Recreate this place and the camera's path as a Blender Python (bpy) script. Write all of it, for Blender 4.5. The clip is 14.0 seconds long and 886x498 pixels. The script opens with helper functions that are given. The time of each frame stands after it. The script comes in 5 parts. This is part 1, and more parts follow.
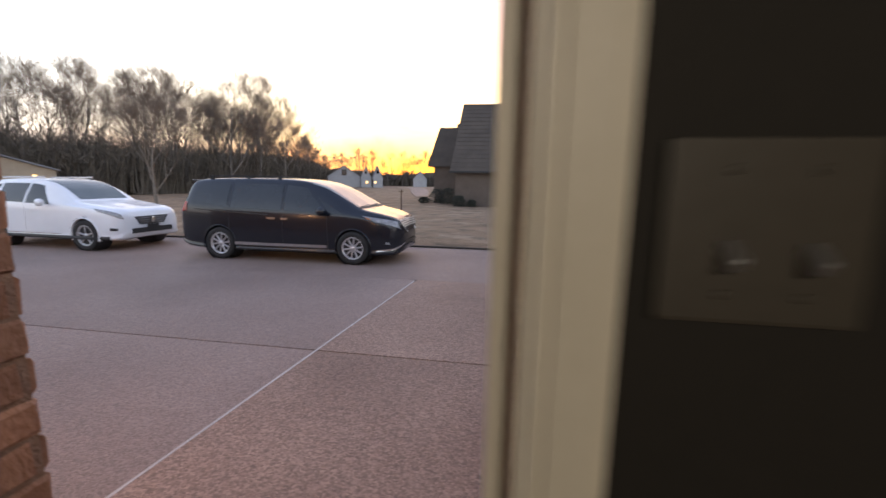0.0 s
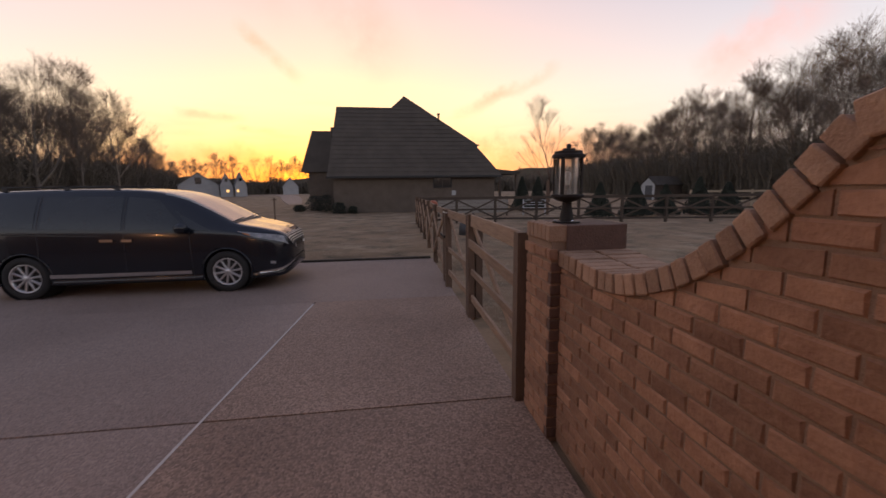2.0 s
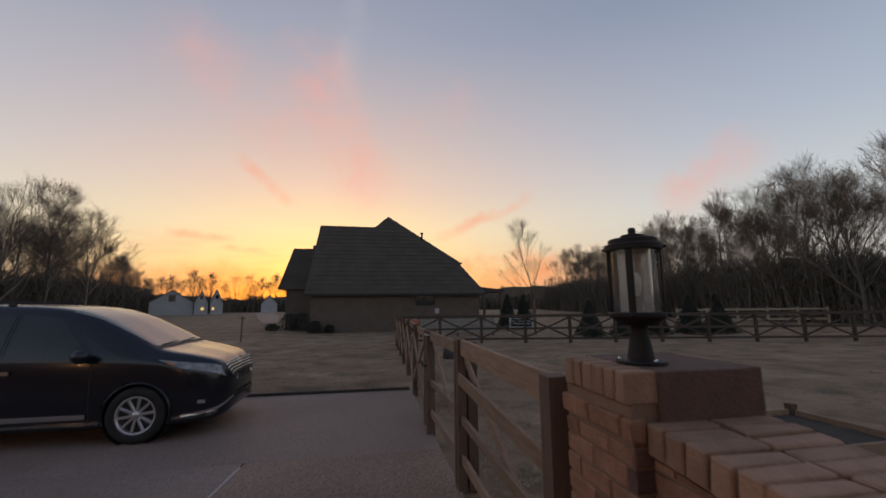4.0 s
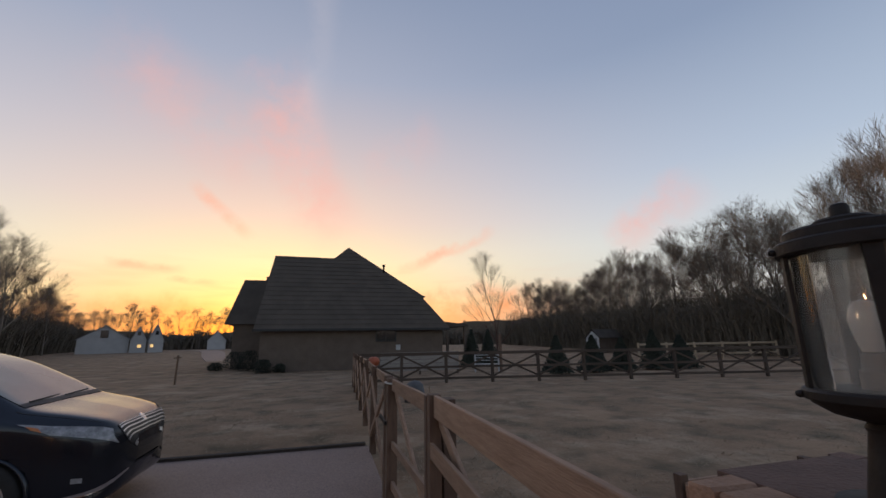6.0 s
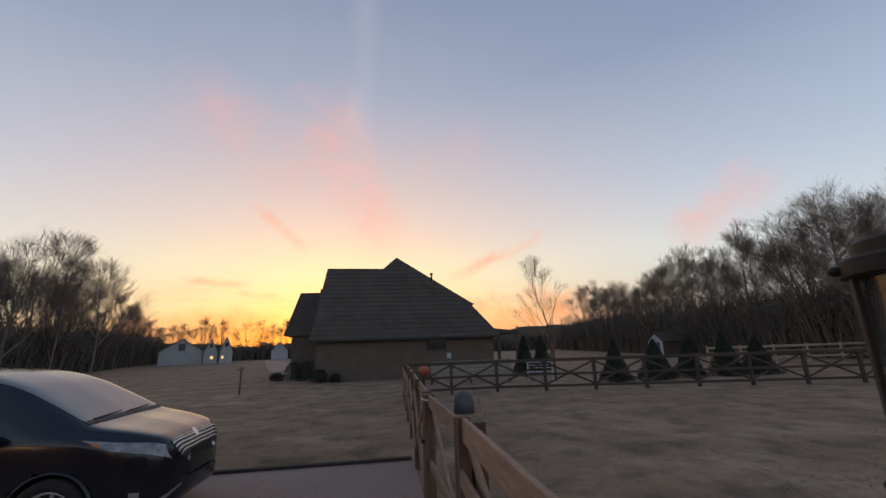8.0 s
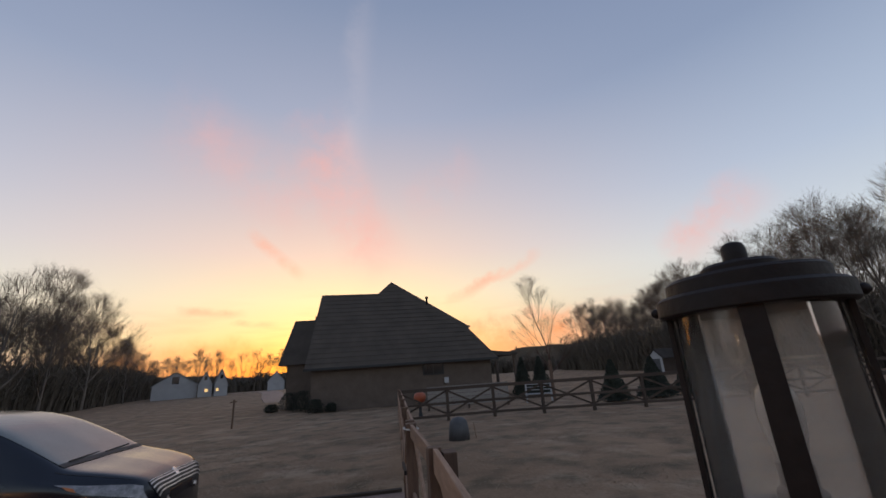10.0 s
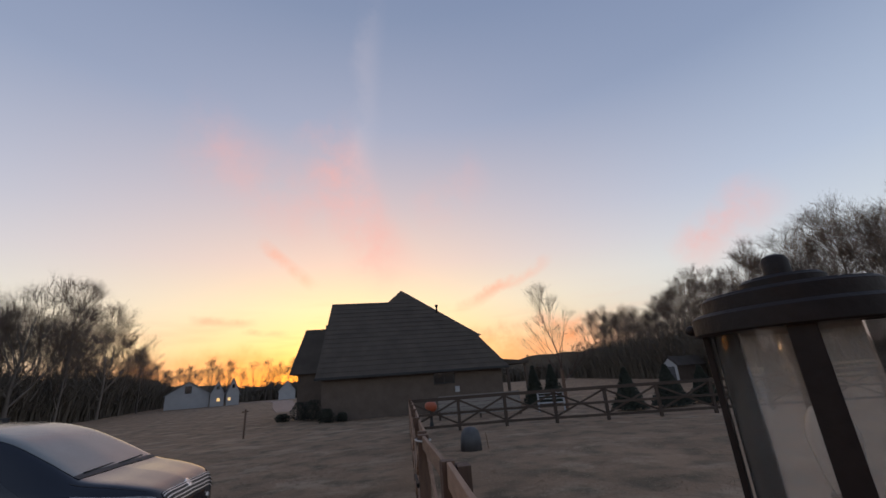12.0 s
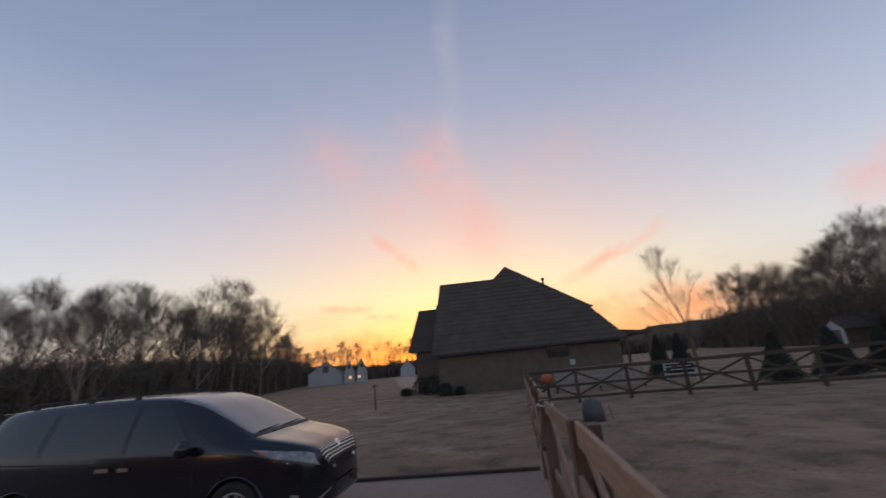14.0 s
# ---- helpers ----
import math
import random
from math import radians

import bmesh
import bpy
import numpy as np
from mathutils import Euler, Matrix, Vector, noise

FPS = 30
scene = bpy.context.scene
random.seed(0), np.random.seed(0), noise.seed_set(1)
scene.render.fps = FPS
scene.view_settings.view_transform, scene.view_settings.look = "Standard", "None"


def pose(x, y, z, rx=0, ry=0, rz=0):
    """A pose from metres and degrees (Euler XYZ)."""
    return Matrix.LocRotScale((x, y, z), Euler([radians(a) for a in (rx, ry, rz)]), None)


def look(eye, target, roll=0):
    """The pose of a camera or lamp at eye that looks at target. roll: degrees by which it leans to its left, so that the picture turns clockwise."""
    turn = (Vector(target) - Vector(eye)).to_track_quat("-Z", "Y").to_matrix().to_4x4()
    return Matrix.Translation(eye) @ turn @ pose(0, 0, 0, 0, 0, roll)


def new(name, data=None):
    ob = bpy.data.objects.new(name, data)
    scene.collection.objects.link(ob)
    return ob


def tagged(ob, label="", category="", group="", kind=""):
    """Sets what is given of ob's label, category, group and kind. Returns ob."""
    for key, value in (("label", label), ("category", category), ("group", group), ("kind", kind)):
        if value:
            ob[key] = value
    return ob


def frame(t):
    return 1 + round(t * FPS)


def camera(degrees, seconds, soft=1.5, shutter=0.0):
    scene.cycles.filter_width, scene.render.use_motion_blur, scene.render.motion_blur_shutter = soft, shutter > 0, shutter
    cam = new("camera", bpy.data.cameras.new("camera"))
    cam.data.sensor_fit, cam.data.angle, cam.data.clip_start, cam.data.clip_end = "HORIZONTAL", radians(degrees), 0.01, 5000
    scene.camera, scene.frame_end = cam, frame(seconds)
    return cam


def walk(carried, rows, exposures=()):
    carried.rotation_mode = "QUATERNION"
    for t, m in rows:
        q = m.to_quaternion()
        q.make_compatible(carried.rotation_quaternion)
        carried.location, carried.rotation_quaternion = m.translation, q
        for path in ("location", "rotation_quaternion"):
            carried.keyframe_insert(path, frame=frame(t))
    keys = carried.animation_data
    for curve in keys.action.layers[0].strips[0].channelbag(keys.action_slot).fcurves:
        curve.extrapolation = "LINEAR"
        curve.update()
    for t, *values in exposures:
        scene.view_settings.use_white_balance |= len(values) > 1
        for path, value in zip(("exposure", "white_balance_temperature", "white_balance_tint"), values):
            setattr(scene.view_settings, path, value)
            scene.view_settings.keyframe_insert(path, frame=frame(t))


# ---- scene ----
cam = camera(95.4, 14.0, soft=1.5, shutter=0.5)
PATH = [
    (0, (0.721, -0.3, 1.716), (0.394, 1.646, 1.389), 0.8),
    (0.5, (0.454, -0.175, 1.683), (0.028, 1.746, 1.327), -0.3),
    (1, (0.349, -0.074, 1.689), (0.197, 1.887, 1.325), -0.1),
    (1.5, (0.304, 0.148, 1.679), (0.379, 2.12, 1.354), -0.2),
    (2, (0.246, 0.342, 1.71), (0.51, 2.301, 1.407), -0.7),
    (2.5, (0.215, 0.574, 1.71), (0.521, 2.534, 1.46), -1.2),
    (3, (0.363, 0.906, 1.642), (0.69, 2.876, 1.539), -0.8),
    (3.5, (0.412, 1.209, 1.661), (0.734, 3.179, 1.783), -0.5),
    (6, (0.54, 2.439, 1.747), (1.07, 4.317, 2.186), -0.9),
    (6.5, (0.545, 2.465, 1.754), (1.043, 4.352, 2.191), -0.8),
    (7, (0.518, 2.5, 1.769), (0.88, 4.412, 2.23), -0.2),
    (7.5, (0.635, 2.563, 1.806), (0.941, 4.484, 2.272), -1.3),
    (10, (0.966, 2.466, 1.841), (1.276, 4.354, 2.422), -4.0),
    (10.5, (0.997, 2.479, 1.864), (1.297, 4.361, 2.472), -4.2),
    (11, (0.978, 2.488, 1.862), (1.27, 4.368, 2.482), -4.1),
    (11.5, (0.968, 2.482, 1.861), (1.257, 4.361, 2.483), -4.1),
    (12, (0.954, 2.488, 1.859), (1.22, 4.37, 2.48), -4.2),
    (12.5, (0.956, 2.488, 1.858), (1.19, 4.375, 2.476), -4.5),
    (13, (0.943, 2.482, 1.852), (1.072, 4.383, 2.461), -4.7),
    (13.5, (0.926, 2.47, 1.842), (0.917, 4.377, 2.442), -4.8),
    (14, (0.902, 2.515, 1.768), (0.67, 4.422, 2.327), -5.6),
]
EXPOSURES = [(0.0, 1.55, 6700, 13), (0.9, 1.5, 6700, 13), (1.5, 0.86, 6500, 15), (2.0, 0.43, 7400, 22), (2.5, 0.3, 7500, 21), (3.0, 0.05, 8000, 20), (3.6, -0.12, 7000, 11), (5.8, 0.06, 6450, 9), (14.0, 0.05, 6350, 12)]
walk(cam, [(t, look(eye, target, roll)) for t, eye, target, roll in PATH], EXPOSURES)

# ---- sky and sun ----
SUN_ELEV, SUN_BEARING = radians(1.5), radians(-6.0)


def build_world():
    w = bpy.data.worlds.new("dusk_sky")
    scene.world = w
    w.use_nodes = True
    nt = w.node_tree
    nt.nodes.clear()
    N, L = nt.nodes.new, nt.links.new

    def math_node(op, a, b=None, c=None, clamp=False):
        n = N("ShaderNodeMath")
        n.operation, n.use_clamp = op, clamp
        for k, v in enumerate((a, b, c)):
            if v is None:
                continue
            if isinstance(v, (int, float)):
                n.inputs[k].default_value = v
            else:
                L(v, n.inputs[k])
        return n.outputs[0]

    def ramp(fac, stops):
        n = N("ShaderNodeValToRGB")
        els = n.color_ramp.elements
        while len(els) < len(stops):
            els.new(0.5)
        for e, (p, c) in zip(els, stops):
            e.position, e.color = p, (*[((v / 255 + 0.055) / 1.055) ** 2.4 if v > 10 else v / 255 / 12.92 for v in c], 1)
        L(fac, n.inputs[0])
        return n.outputs[0]

    def mix(fac, a, b):
        n = N("ShaderNodeMix")
        n.data_type = "RGBA"
        if isinstance(fac, (int, float)):
            n.inputs[0].default_value = fac
        else:
            L(fac, n.inputs[0])
        for v, k in ((a, 6), (b, 7)):
            if isinstance(v, tuple):
                n.inputs[k].default_value = v
            else:
                L(v, n.inputs[k])
        return n.outputs[2]

    tc = N("ShaderNodeTexCoord")
    sep = N("ShaderNodeSeparateXYZ")
    L(tc.outputs["Generated"], sep.inputs[0])
    X, Y, Z = sep.outputs
    elev = math_node("ARCSINE", Z)
    up = math_node("DIVIDE", elev, radians(60.0), clamp=True)
    flat = math_node("SQRT", math_node("ADD", math_node("MULTIPLY", X, X), math_node("MULTIPLY", Y, Y)))
    toward = math_node("DIVIDE", math_node("ADD", math_node("MULTIPLY", X, math.sin(SUN_BEARING)),
                                          math_node("MULTIPLY", Y, math.cos(SUN_BEARING))), flat)
    near = math_node("POWER", math_node("MULTIPLY_ADD", toward, 0.5, 0.5, clamp=True), 9.0)
    glow = ramp(up, [(0.0, (238, 122, 58)), (0.04, (250, 165, 84)), (0.09, (255, 212, 134)), (0.17, (252, 224, 174)), (0.27, (236, 205, 186)),
                     (0.40, (208, 190, 190)), (0.58, (165, 170, 190)), (0.80, (132, 145, 172)), (1.0, (112, 127, 160))])
    away = ramp(up, [(0.0, (196, 178, 176)), (0.08, (203, 202, 206)), (0.2, (205, 214, 222)), (0.35, (176, 190, 211)),
                     (0.6, (136, 151, 179)), (1.0, (112, 127, 160))])
    base = mix(near, away, glow)
    # thin cloud streaks, each from one bearing and height to another (degrees)
    AZ = math_node("MULTIPLY", math_node("ARCTAN2", X, Y), 180 / math.pi)
    EL = math_node("MULTIPLY", elev, 180 / math.pi)
    n1 = N("ShaderNodeTexNoise")
    n1.inputs["Scale"].default_value, n1.inputs["Detail"].default_value, n1.inputs["Roughness"].default_value = 11.0, 5.0, 0.6
    L(tc.outputs["Generated"], n1.inputs["Vector"])
    wisp = math_node("MULTIPLY", math_node("SUBTRACT", n1.outputs["Fac"], 0.30), 2.6, clamp=True)
    sway = math_node("MULTIPLY", math_node("SUBTRACT", n1.outputs["Fac"], 0.5), 4.0)
    AZ2, EL2 = math_node("ADD", AZ, sway), math_node("SUBTRACT", EL, math_node("MULTIPLY", sway, 0.5))

    def streak(under, a0, e0, a1, e1, width, strength, colour):
        ln = math.hypot(a1 - a0, e1 - e0)
        c, sn = (a1 - a0) / ln, (e1 - e0) / ln
        u = math_node("ADD", math_node("MULTIPLY", AZ2, c / ln), math_node("MULTIPLY_ADD", EL2, sn / ln, -(a0 * c + e0 * sn) / ln))
        v = math_node("ADD", math_node("MULTIPLY", AZ2, -sn / width), math_node("MULTIPLY_ADD", EL2, c / width, (a0 * sn - e0 * c) / width))
        ends = math_node("MULTIPLY", math_node("MULTIPLY", u, 4.0, clamp=True), math_node("MULTIPLY", math_node("SUBTRACT", 1.0, u), 4.0, clamp=True))
        side = math_node("SUBTRACT", 1.0, math_node("MULTIPLY", v, v), clamp=True)
        m = math_node("MULTIPLY", math_node("MULTIPLY", math_node("MULTIPLY", side, side), ends), math_node("MULTIPLY", wisp, strength))
        return mix(m, under, (*colour, 1))

    ROSE, CORAL, EMBER, PALE = (0.90, 0.42, 0.36), (0.95, 0.36, 0.22), (0.86, 0.20, 0.06), (0.80, 0.66, 0.66)
    rosy = base
    for row in ((-30, 33, -6, 20, 7.0, 0.35, ROSE), (-11, 36, 2, 12, 6.5, 0.7, ROSE), (-5, 18, -1, 60, 3.4, 0.14, PALE), (-18, 19.4, -10, 13.0, 1.2, 0.75, CORAL),
                (9, 9.0, 24, 15.2, 1.2, 0.7, CORAL), (4, 22, 16, 30, 5.0, 0.25, ROSE), (38, 11.5, 51, 18.5, 4.0, 0.6, ROSE), (9, 4.4, 33, 4.8, 3.4, 1.0, EMBER),
                (-32, 3.2, -12, 3.4, 3.0, 1.0, EMBER), (-25, 8.8, -17, 8.6, 0.8, 0.9, CORAL), (-19, 7.5, -13.5, 7.3, 0.6, 0.9, CORAL), (11, 5.6, 24, 7.4, 1.3, 0.8, CORAL)):
        rosy = streak(rosy, *row)
    # low dark-orange cloud bars
    mp2 = N("ShaderNodeMapping")
    mp2.inputs["Scale"].default_value = (2.0, 2.0, 16.0)
    L(tc.outputs["Generated"], mp2.inputs[0])
    n2 = N("ShaderNodeTexNoise")
    n2.inputs["Scale"].default_value, n2.inputs["Detail"].default_value = 2.6, 4.0
    L(mp2.outputs[0], n2.inputs["Vector"])
    low = math_node("MULTIPLY", math_node("SUBTRACT", 1.0, math_node("DIVIDE", elev, radians(13.0)), clamp=True), near)
    bars = math_node("MULTIPLY", math_node("MULTIPLY", math_node("SUBTRACT", n2.outputs["Fac"], 0.52), 6.0, clamp=True), low)
    barred = mix(math_node("MULTIPLY", bars, 0.4), rosy, (0.80, 0.22, 0.09, 1))
    sky = N("ShaderNodeTexSky")
    sky.sky_type, sky.sun_disc = "NISHITA", False
    sky.sun_elevation, sky.sun_rotation = SUN_ELEV, SUN_BEARING
    bg1, bg2, add, out = N("ShaderNodeBackground"), N("ShaderNodeBackground"), N("ShaderNodeAddShader"), N("ShaderNodeOutputWorld")
    L(sky.outputs[0], bg1.inputs[0])
    bg1.inputs[1].default_value = 0.05
    L(barred, bg2.inputs[0])
    bg2.inputs[1].default_value = 0.92
    L(bg1.outputs[0], add.inputs[0])
    L(bg2.outputs[0], add.inputs[1])
    L(add.outputs[0], out.inputs[0])


build_world()
sun = new("sun", bpy.data.lights.new("sun", "SUN"))
sun.data.energy, sun.data.angle, sun.data.color = 1.2, radians(3.0), (1.0, 0.62, 0.34)
sun.matrix_world = look((200 * math.sin(SUN_BEARING), 200, 200 * math.tan(SUN_ELEV)), (0, 0, 0))


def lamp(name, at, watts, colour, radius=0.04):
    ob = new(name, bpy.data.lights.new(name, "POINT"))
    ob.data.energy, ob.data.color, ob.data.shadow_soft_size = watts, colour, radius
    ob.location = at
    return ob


# the wall lanterns of the building that is left, and an unseen fill added indoors to brighten the jamb
FACADE_LAMPS = [(-2.1, 0.42, 2.05), (-7.2, 0.42, 2.05)]
for spot in FACADE_LAMPS:
    lamp("facade_lamp", spot, 21.0, (1.0, 0.56, 0.26))
lamp("jamb_fill", (0.9, -2.2, 2.35), 20.0, (1.0, 0.90, 0.74), 0.12)


# ---- materials ----
def material(name, c1, c2, scale=8.0, rough=0.7, metal=0.0, bump=0.2, fine=60.0, vary=0.0, stretch=(1, 1, 1), coat=0.0, spec=0.5):
    """Two colours mixed by large and fine noise, with bump; vary: difference from object to object."""
    m = bpy.data.materials.new(name)
    m.use_nodes = True
    nt = m.node_tree
    N, L = nt.nodes.new, nt.links.new
    b = nt.nodes["Principled BSDF"]
    tc, mp = N("ShaderNodeTexCoord"), N("ShaderNodeMapping")
    mp.inputs["Scale"].default_value = stretch
    info = N("ShaderNodeObjectInfo")
    off = N("ShaderNodeVectorMath")
    off.operation = "SCALE"
    off.inputs[0].default_value = (37.0, 19.0, 53.0)
    L(info.outputs["Random"], off.inputs["Scale"])
    L(off.outputs[0], mp.inputs["Location"])
    L(tc.outputs["Object"], mp.inputs[0])
    big, small = N("ShaderNodeTexNoise"), N("ShaderNodeTexNoise")
    big.inputs["Scale"].default_value, big.inputs["Detail"].default_value = scale, 4.0
    small.inputs["Scale"].default_value, small.inputs["Detail"].default_value = fine, 3.0
    for n in (big, small):
        L(mp.outputs[0], n.inputs["Vector"])
    mixf = N("ShaderNodeMath")
    mixf.operation = "MULTIPLY_ADD"
    L(small.outputs["Fac"], mixf.inputs[0])
    mixf.inputs[1].default_value = 0.7
    sub = N("ShaderNodeMath")
    sub.operation = "MULTIPLY_ADD"
    L(big.outputs["Fac"], sub.inputs[0])
    sub.inputs[1].default_value, sub.inputs[2].default_value = 1.6, -0.65
    L(sub.outputs[0], mixf.inputs[2])
    mixc = N("ShaderNodeMix")
    mixc.data_type, mixc.clamp_factor = "RGBA", True
    L(mixf.outputs[0], mixc.inputs[0])
    mixc.inputs[6].default_value, mixc.inputs[7].default_value = (*c1, 1), (*c2, 1)
    col = mixc.outputs[2]
    if vary:
        hsv = N("ShaderNodeHueSaturation")
        mr = N("ShaderNodeMapRange")
        L(info.outputs["Random"], mr.inputs[0])
        mr.inputs[3].default_value, mr.inputs[4].default_value = 1 - vary, 1 + vary
        L(mr.outputs[0], hsv.inputs["Value"])
        L(col, hsv.inputs["Color"])
        col = hsv.outputs[0]
    L(col, b.inputs["Base Color"])
    b.inputs["Roughness"].default_value, b.inputs["Metallic"].default_value = rough, metal
    b.inputs["Specular IOR Level"].default_value = spec
    b.inputs["Coat Weight"].default_value = coat
    if bump:
        bp = N("ShaderNodeBump")
        bp.inputs["Strength"].default_value, bp.inputs["Distance"].default_value = bump, 0.01
        L(small.outputs["Fac"], bp.inputs["Height"])
        L(bp.outputs[0], b.inputs["Normal"])
    return m


def glass(name, tint=(0.9, 0.92, 0.92), alpha=0.25, rough=0.03):
    """Thin pane: clear film with a glossy surface."""
    m = bpy.data.materials.new(name)
    m.use_nodes = True
    nt = m.node_tree
    N, L = nt.nodes.new, nt.links.new
    nt.nodes.clear()
    tr, gl, mx, fr, out = N("ShaderNodeBsdfTransparent"), N("ShaderNodeBsdfGlossy"), N("ShaderNodeMixShader"), N("ShaderNodeFresnel"), N("ShaderNodeOutputMaterial")
    tr.inputs[0].default_value = (*tint, 1)
    gl.inputs["Roughness"].default_value = rough
    fr.inputs[0].default_value = 1.45
    L(fr.outputs[0], mx.inputs[0])
    film, haze, df, tl = N("ShaderNodeMixShader"), N("ShaderNodeMixShader"), N("ShaderNodeBsdfDiffuse"), N("ShaderNodeBsdfTranslucent")
    df.inputs[0].default_value = tl.inputs[0].default_value = (0.93, 0.90, 0.85, 1)
    haze.inputs[0].default_value, film.inputs[0].default_value = 0.75, alpha
    sd = N("ShaderNodeTexNoise")
    sd.inputs["Scale"].default_value, sd.inputs["Detail"].default_value = 9.0, 2.0
    mr = N("ShaderNodeMapRange")
    L(sd.outputs["Fac"], mr.inputs[0])
    mr.inputs[1].default_value, mr.inputs[2].default_value = 0.3, 0.75
    mr.inputs[3].default_value, mr.inputs[4].default_value = alpha * 0.85, alpha * 1.2
    L(mr.outputs[0], film.inputs[0])
    L(df.outputs[0], haze.inputs[1])
    L(tl.outputs[0], haze.inputs[2])
    L(tr.outputs[0], film.inputs[1])
    L(haze.outputs[0], film.inputs[2])
    L(film.outputs[0], mx.inputs[1])
    L(gl.outputs[0], mx.inputs[2])
    L(mx.outputs[0], out.inputs[0])
    return m


def glowing(name, colour, strength):
    m = bpy.data.materials.new(name)
    m.use_nodes = True
    b = m.node_tree.nodes["Principled BSDF"]
    b.inputs["Base Color"].default_value = (*colour, 1)
    b.inputs["Emission Color"].default_value = (*colour, 1)
    b.inputs["Emission Strength"].default_value = strength
    return m


M_BRICK = material("red_brick", (0.23, 0.105, 0.060), (0.40, 0.205, 0.120), 9, 0.85, bump=0.7, fine=48, vary=0.26)
M_COPING = material("coping_brick", (0.26, 0.142, 0.086), (0.44, 0.265, 0.17), 9, 0.85, bump=0.5, fine=90, vary=0.22)
M_MORTAR = material("mortar", (0.21, 0.125, 0.082), (0.31, 0.195, 0.13), 6, 0.95, bump=0.5, fine=120)
# darker copy of the brick: colours in the shade on the pillar and cap
M_SHADEBRICK = material("cap_brick", (0.10, 0.055, 0.04), (0.17, 0.095, 0.07), 9, 0.85, bump=0.5, fine=90, vary=0.25)
M_WOOD = material("weathered_board", (0.185, 0.11, 0.068), (0.33, 0.21, 0.138), 5, 0.8, bump=0.35, fine=26, vary=0.2, stretch=(6, 0.7, 6))
M_POST = material("weathered_post", (0.075, 0.044, 0.029), (0.14, 0.085, 0.056), 5, 0.8, bump=0.35, fine=26, vary=0.2, stretch=(6, 6, 0.7))
M_CREAM = material("cream_paint", (0.70, 0.64, 0.52), (0.78, 0.72, 0.60), 3, 0.5, bump=0.05)
# switch plate tone lowered: the room's dimness is in the colour
M_PLATE = material("shade_dark_plate", (0.055, 0.046, 0.034), (0.075, 0.063, 0.048), 5, 0.55, bump=0.05)
M_DARKSEAL = material("dark_weatherstrip", (0.02, 0.017, 0.015), (0.035, 0.03, 0.026), 6, 0.7)
# near-black so that the room's shade is held in the colour itself
M_ROOMWALL = material("shade_dark_room_wall", (0.014, 0.012, 0.009), (0.022, 0.018, 0.014), 2, 0.8, bump=0.05)
M_ROOF = material("asphalt_shingle", (0.05, 0.040, 0.032), (0.085, 0.069, 0.055), 1.2, 0.9, bump=0.3, fine=14, vary=0.1)
M_HOUSEBRICK = material("house_brick", (0.085, 0.064, 0.050), (0.13, 0.10, 0.08), 1.5, 0.9, bump=0.3, fine=14)
M_WHITE = material("white_siding", (0.34, 0.34, 0.345), (0.43, 0.43, 0.435), 1, 0.7, bump=0.1)
M_VANPAINT = material("black_car_paint", (0.006, 0.008, 0.013), (0.009, 0.012, 0.018), 2, 0.2, bump=0.0, coat=0.32, spec=0.4)
M_SUVPAINT = material("white_car_paint", (0.70, 0.71, 0.73), (0.78, 0.79, 0.81), 2, 0.25, bump=0.0, coat=0.7)
M_CARGLASS = material("tinted_car_glass", (0.012, 0.015, 0.017), (0.02, 0.023, 0.026), 2, 0.08, bump=0.0, spec=0.6)
# base paler than the side glass: part of the sky's reflection is colour
M_WINDSHIELD = material("sky_toned_windshield", (0.10, 0.112, 0.104), (0.15, 0.165, 0.152), 2, 0.16, bump=0.0, spec=0.9)
M_CHROME = material("chrome", (0.62, 0.62, 0.62), (0.72, 0.72, 0.72), 3, 0.18, metal=1.0, bump=0.0)
M_ALLOY = material("alloy_rim", (0.48, 0.48, 0.49), (0.6, 0.6, 0.61), 3, 0.32, metal=0.8, bump=0.0)
M_RUBBER = material("tyre_rubber", (0.012, 0.012, 0.012), (0.025, 0.024, 0.023), 8, 0.85, bump=0.2)
M_BLACKPLASTIC = material("black_plastic", (0.014, 0.014, 0.015), (0.024, 0.024, 0.025), 6, 0.6, bump=0.1)
M_LENS = material("headlight_lens", (0.09, 0.09, 0.09), (0.40, 0.395, 0.39), 13, 0.14, bump=0.0, spec=0.9)
M_AMBER = material("amber_lens", (0.42, 0.13, 0.03), (0.5, 0.18, 0.05), 14, 0.12, bump=0.0)
M_REDLENS = material("red_tail_lens", (0.25, 0.012, 0.01), (0.34, 0.02, 0.015), 14, 0.1, bump=0.0)
M_LAMPMETAL = material("dark_bronze_metal", (0.010, 0.008, 0.007), (0.026, 0.019, 0.016), 12, 0.6, bump=0.15, spec=0.3)
M_LAMPGLASS = glass("seeded_lantern_glass", (0.97, 0.96, 0.94), 0.12)
M_GREYSOCKET = material("grey_socket", (0.16, 0.15, 0.14), (0.22, 0.21, 0.20), 6, 0.6, bump=0.05)
M_TAN = material("tan_painted_trim", (0.30, 0.235, 0.165), (0.38, 0.30, 0.215), 3, 0.6, bump=0.1)
# weathered boards again, darkened for the shade the far fence lies in
M_FARWOOD = material("shaded_weathered_board", (0.042, 0.029, 0.021), (0.08, 0.056, 0.042), 5, 0.85, bump=0.3, fine=26, vary=0.2, stretch=(6, 0.7, 6))
M_STRAP = material("pale_cord", (0.5, 0.47, 0.42), (0.6, 0.57, 0.52), 8, 0.8)
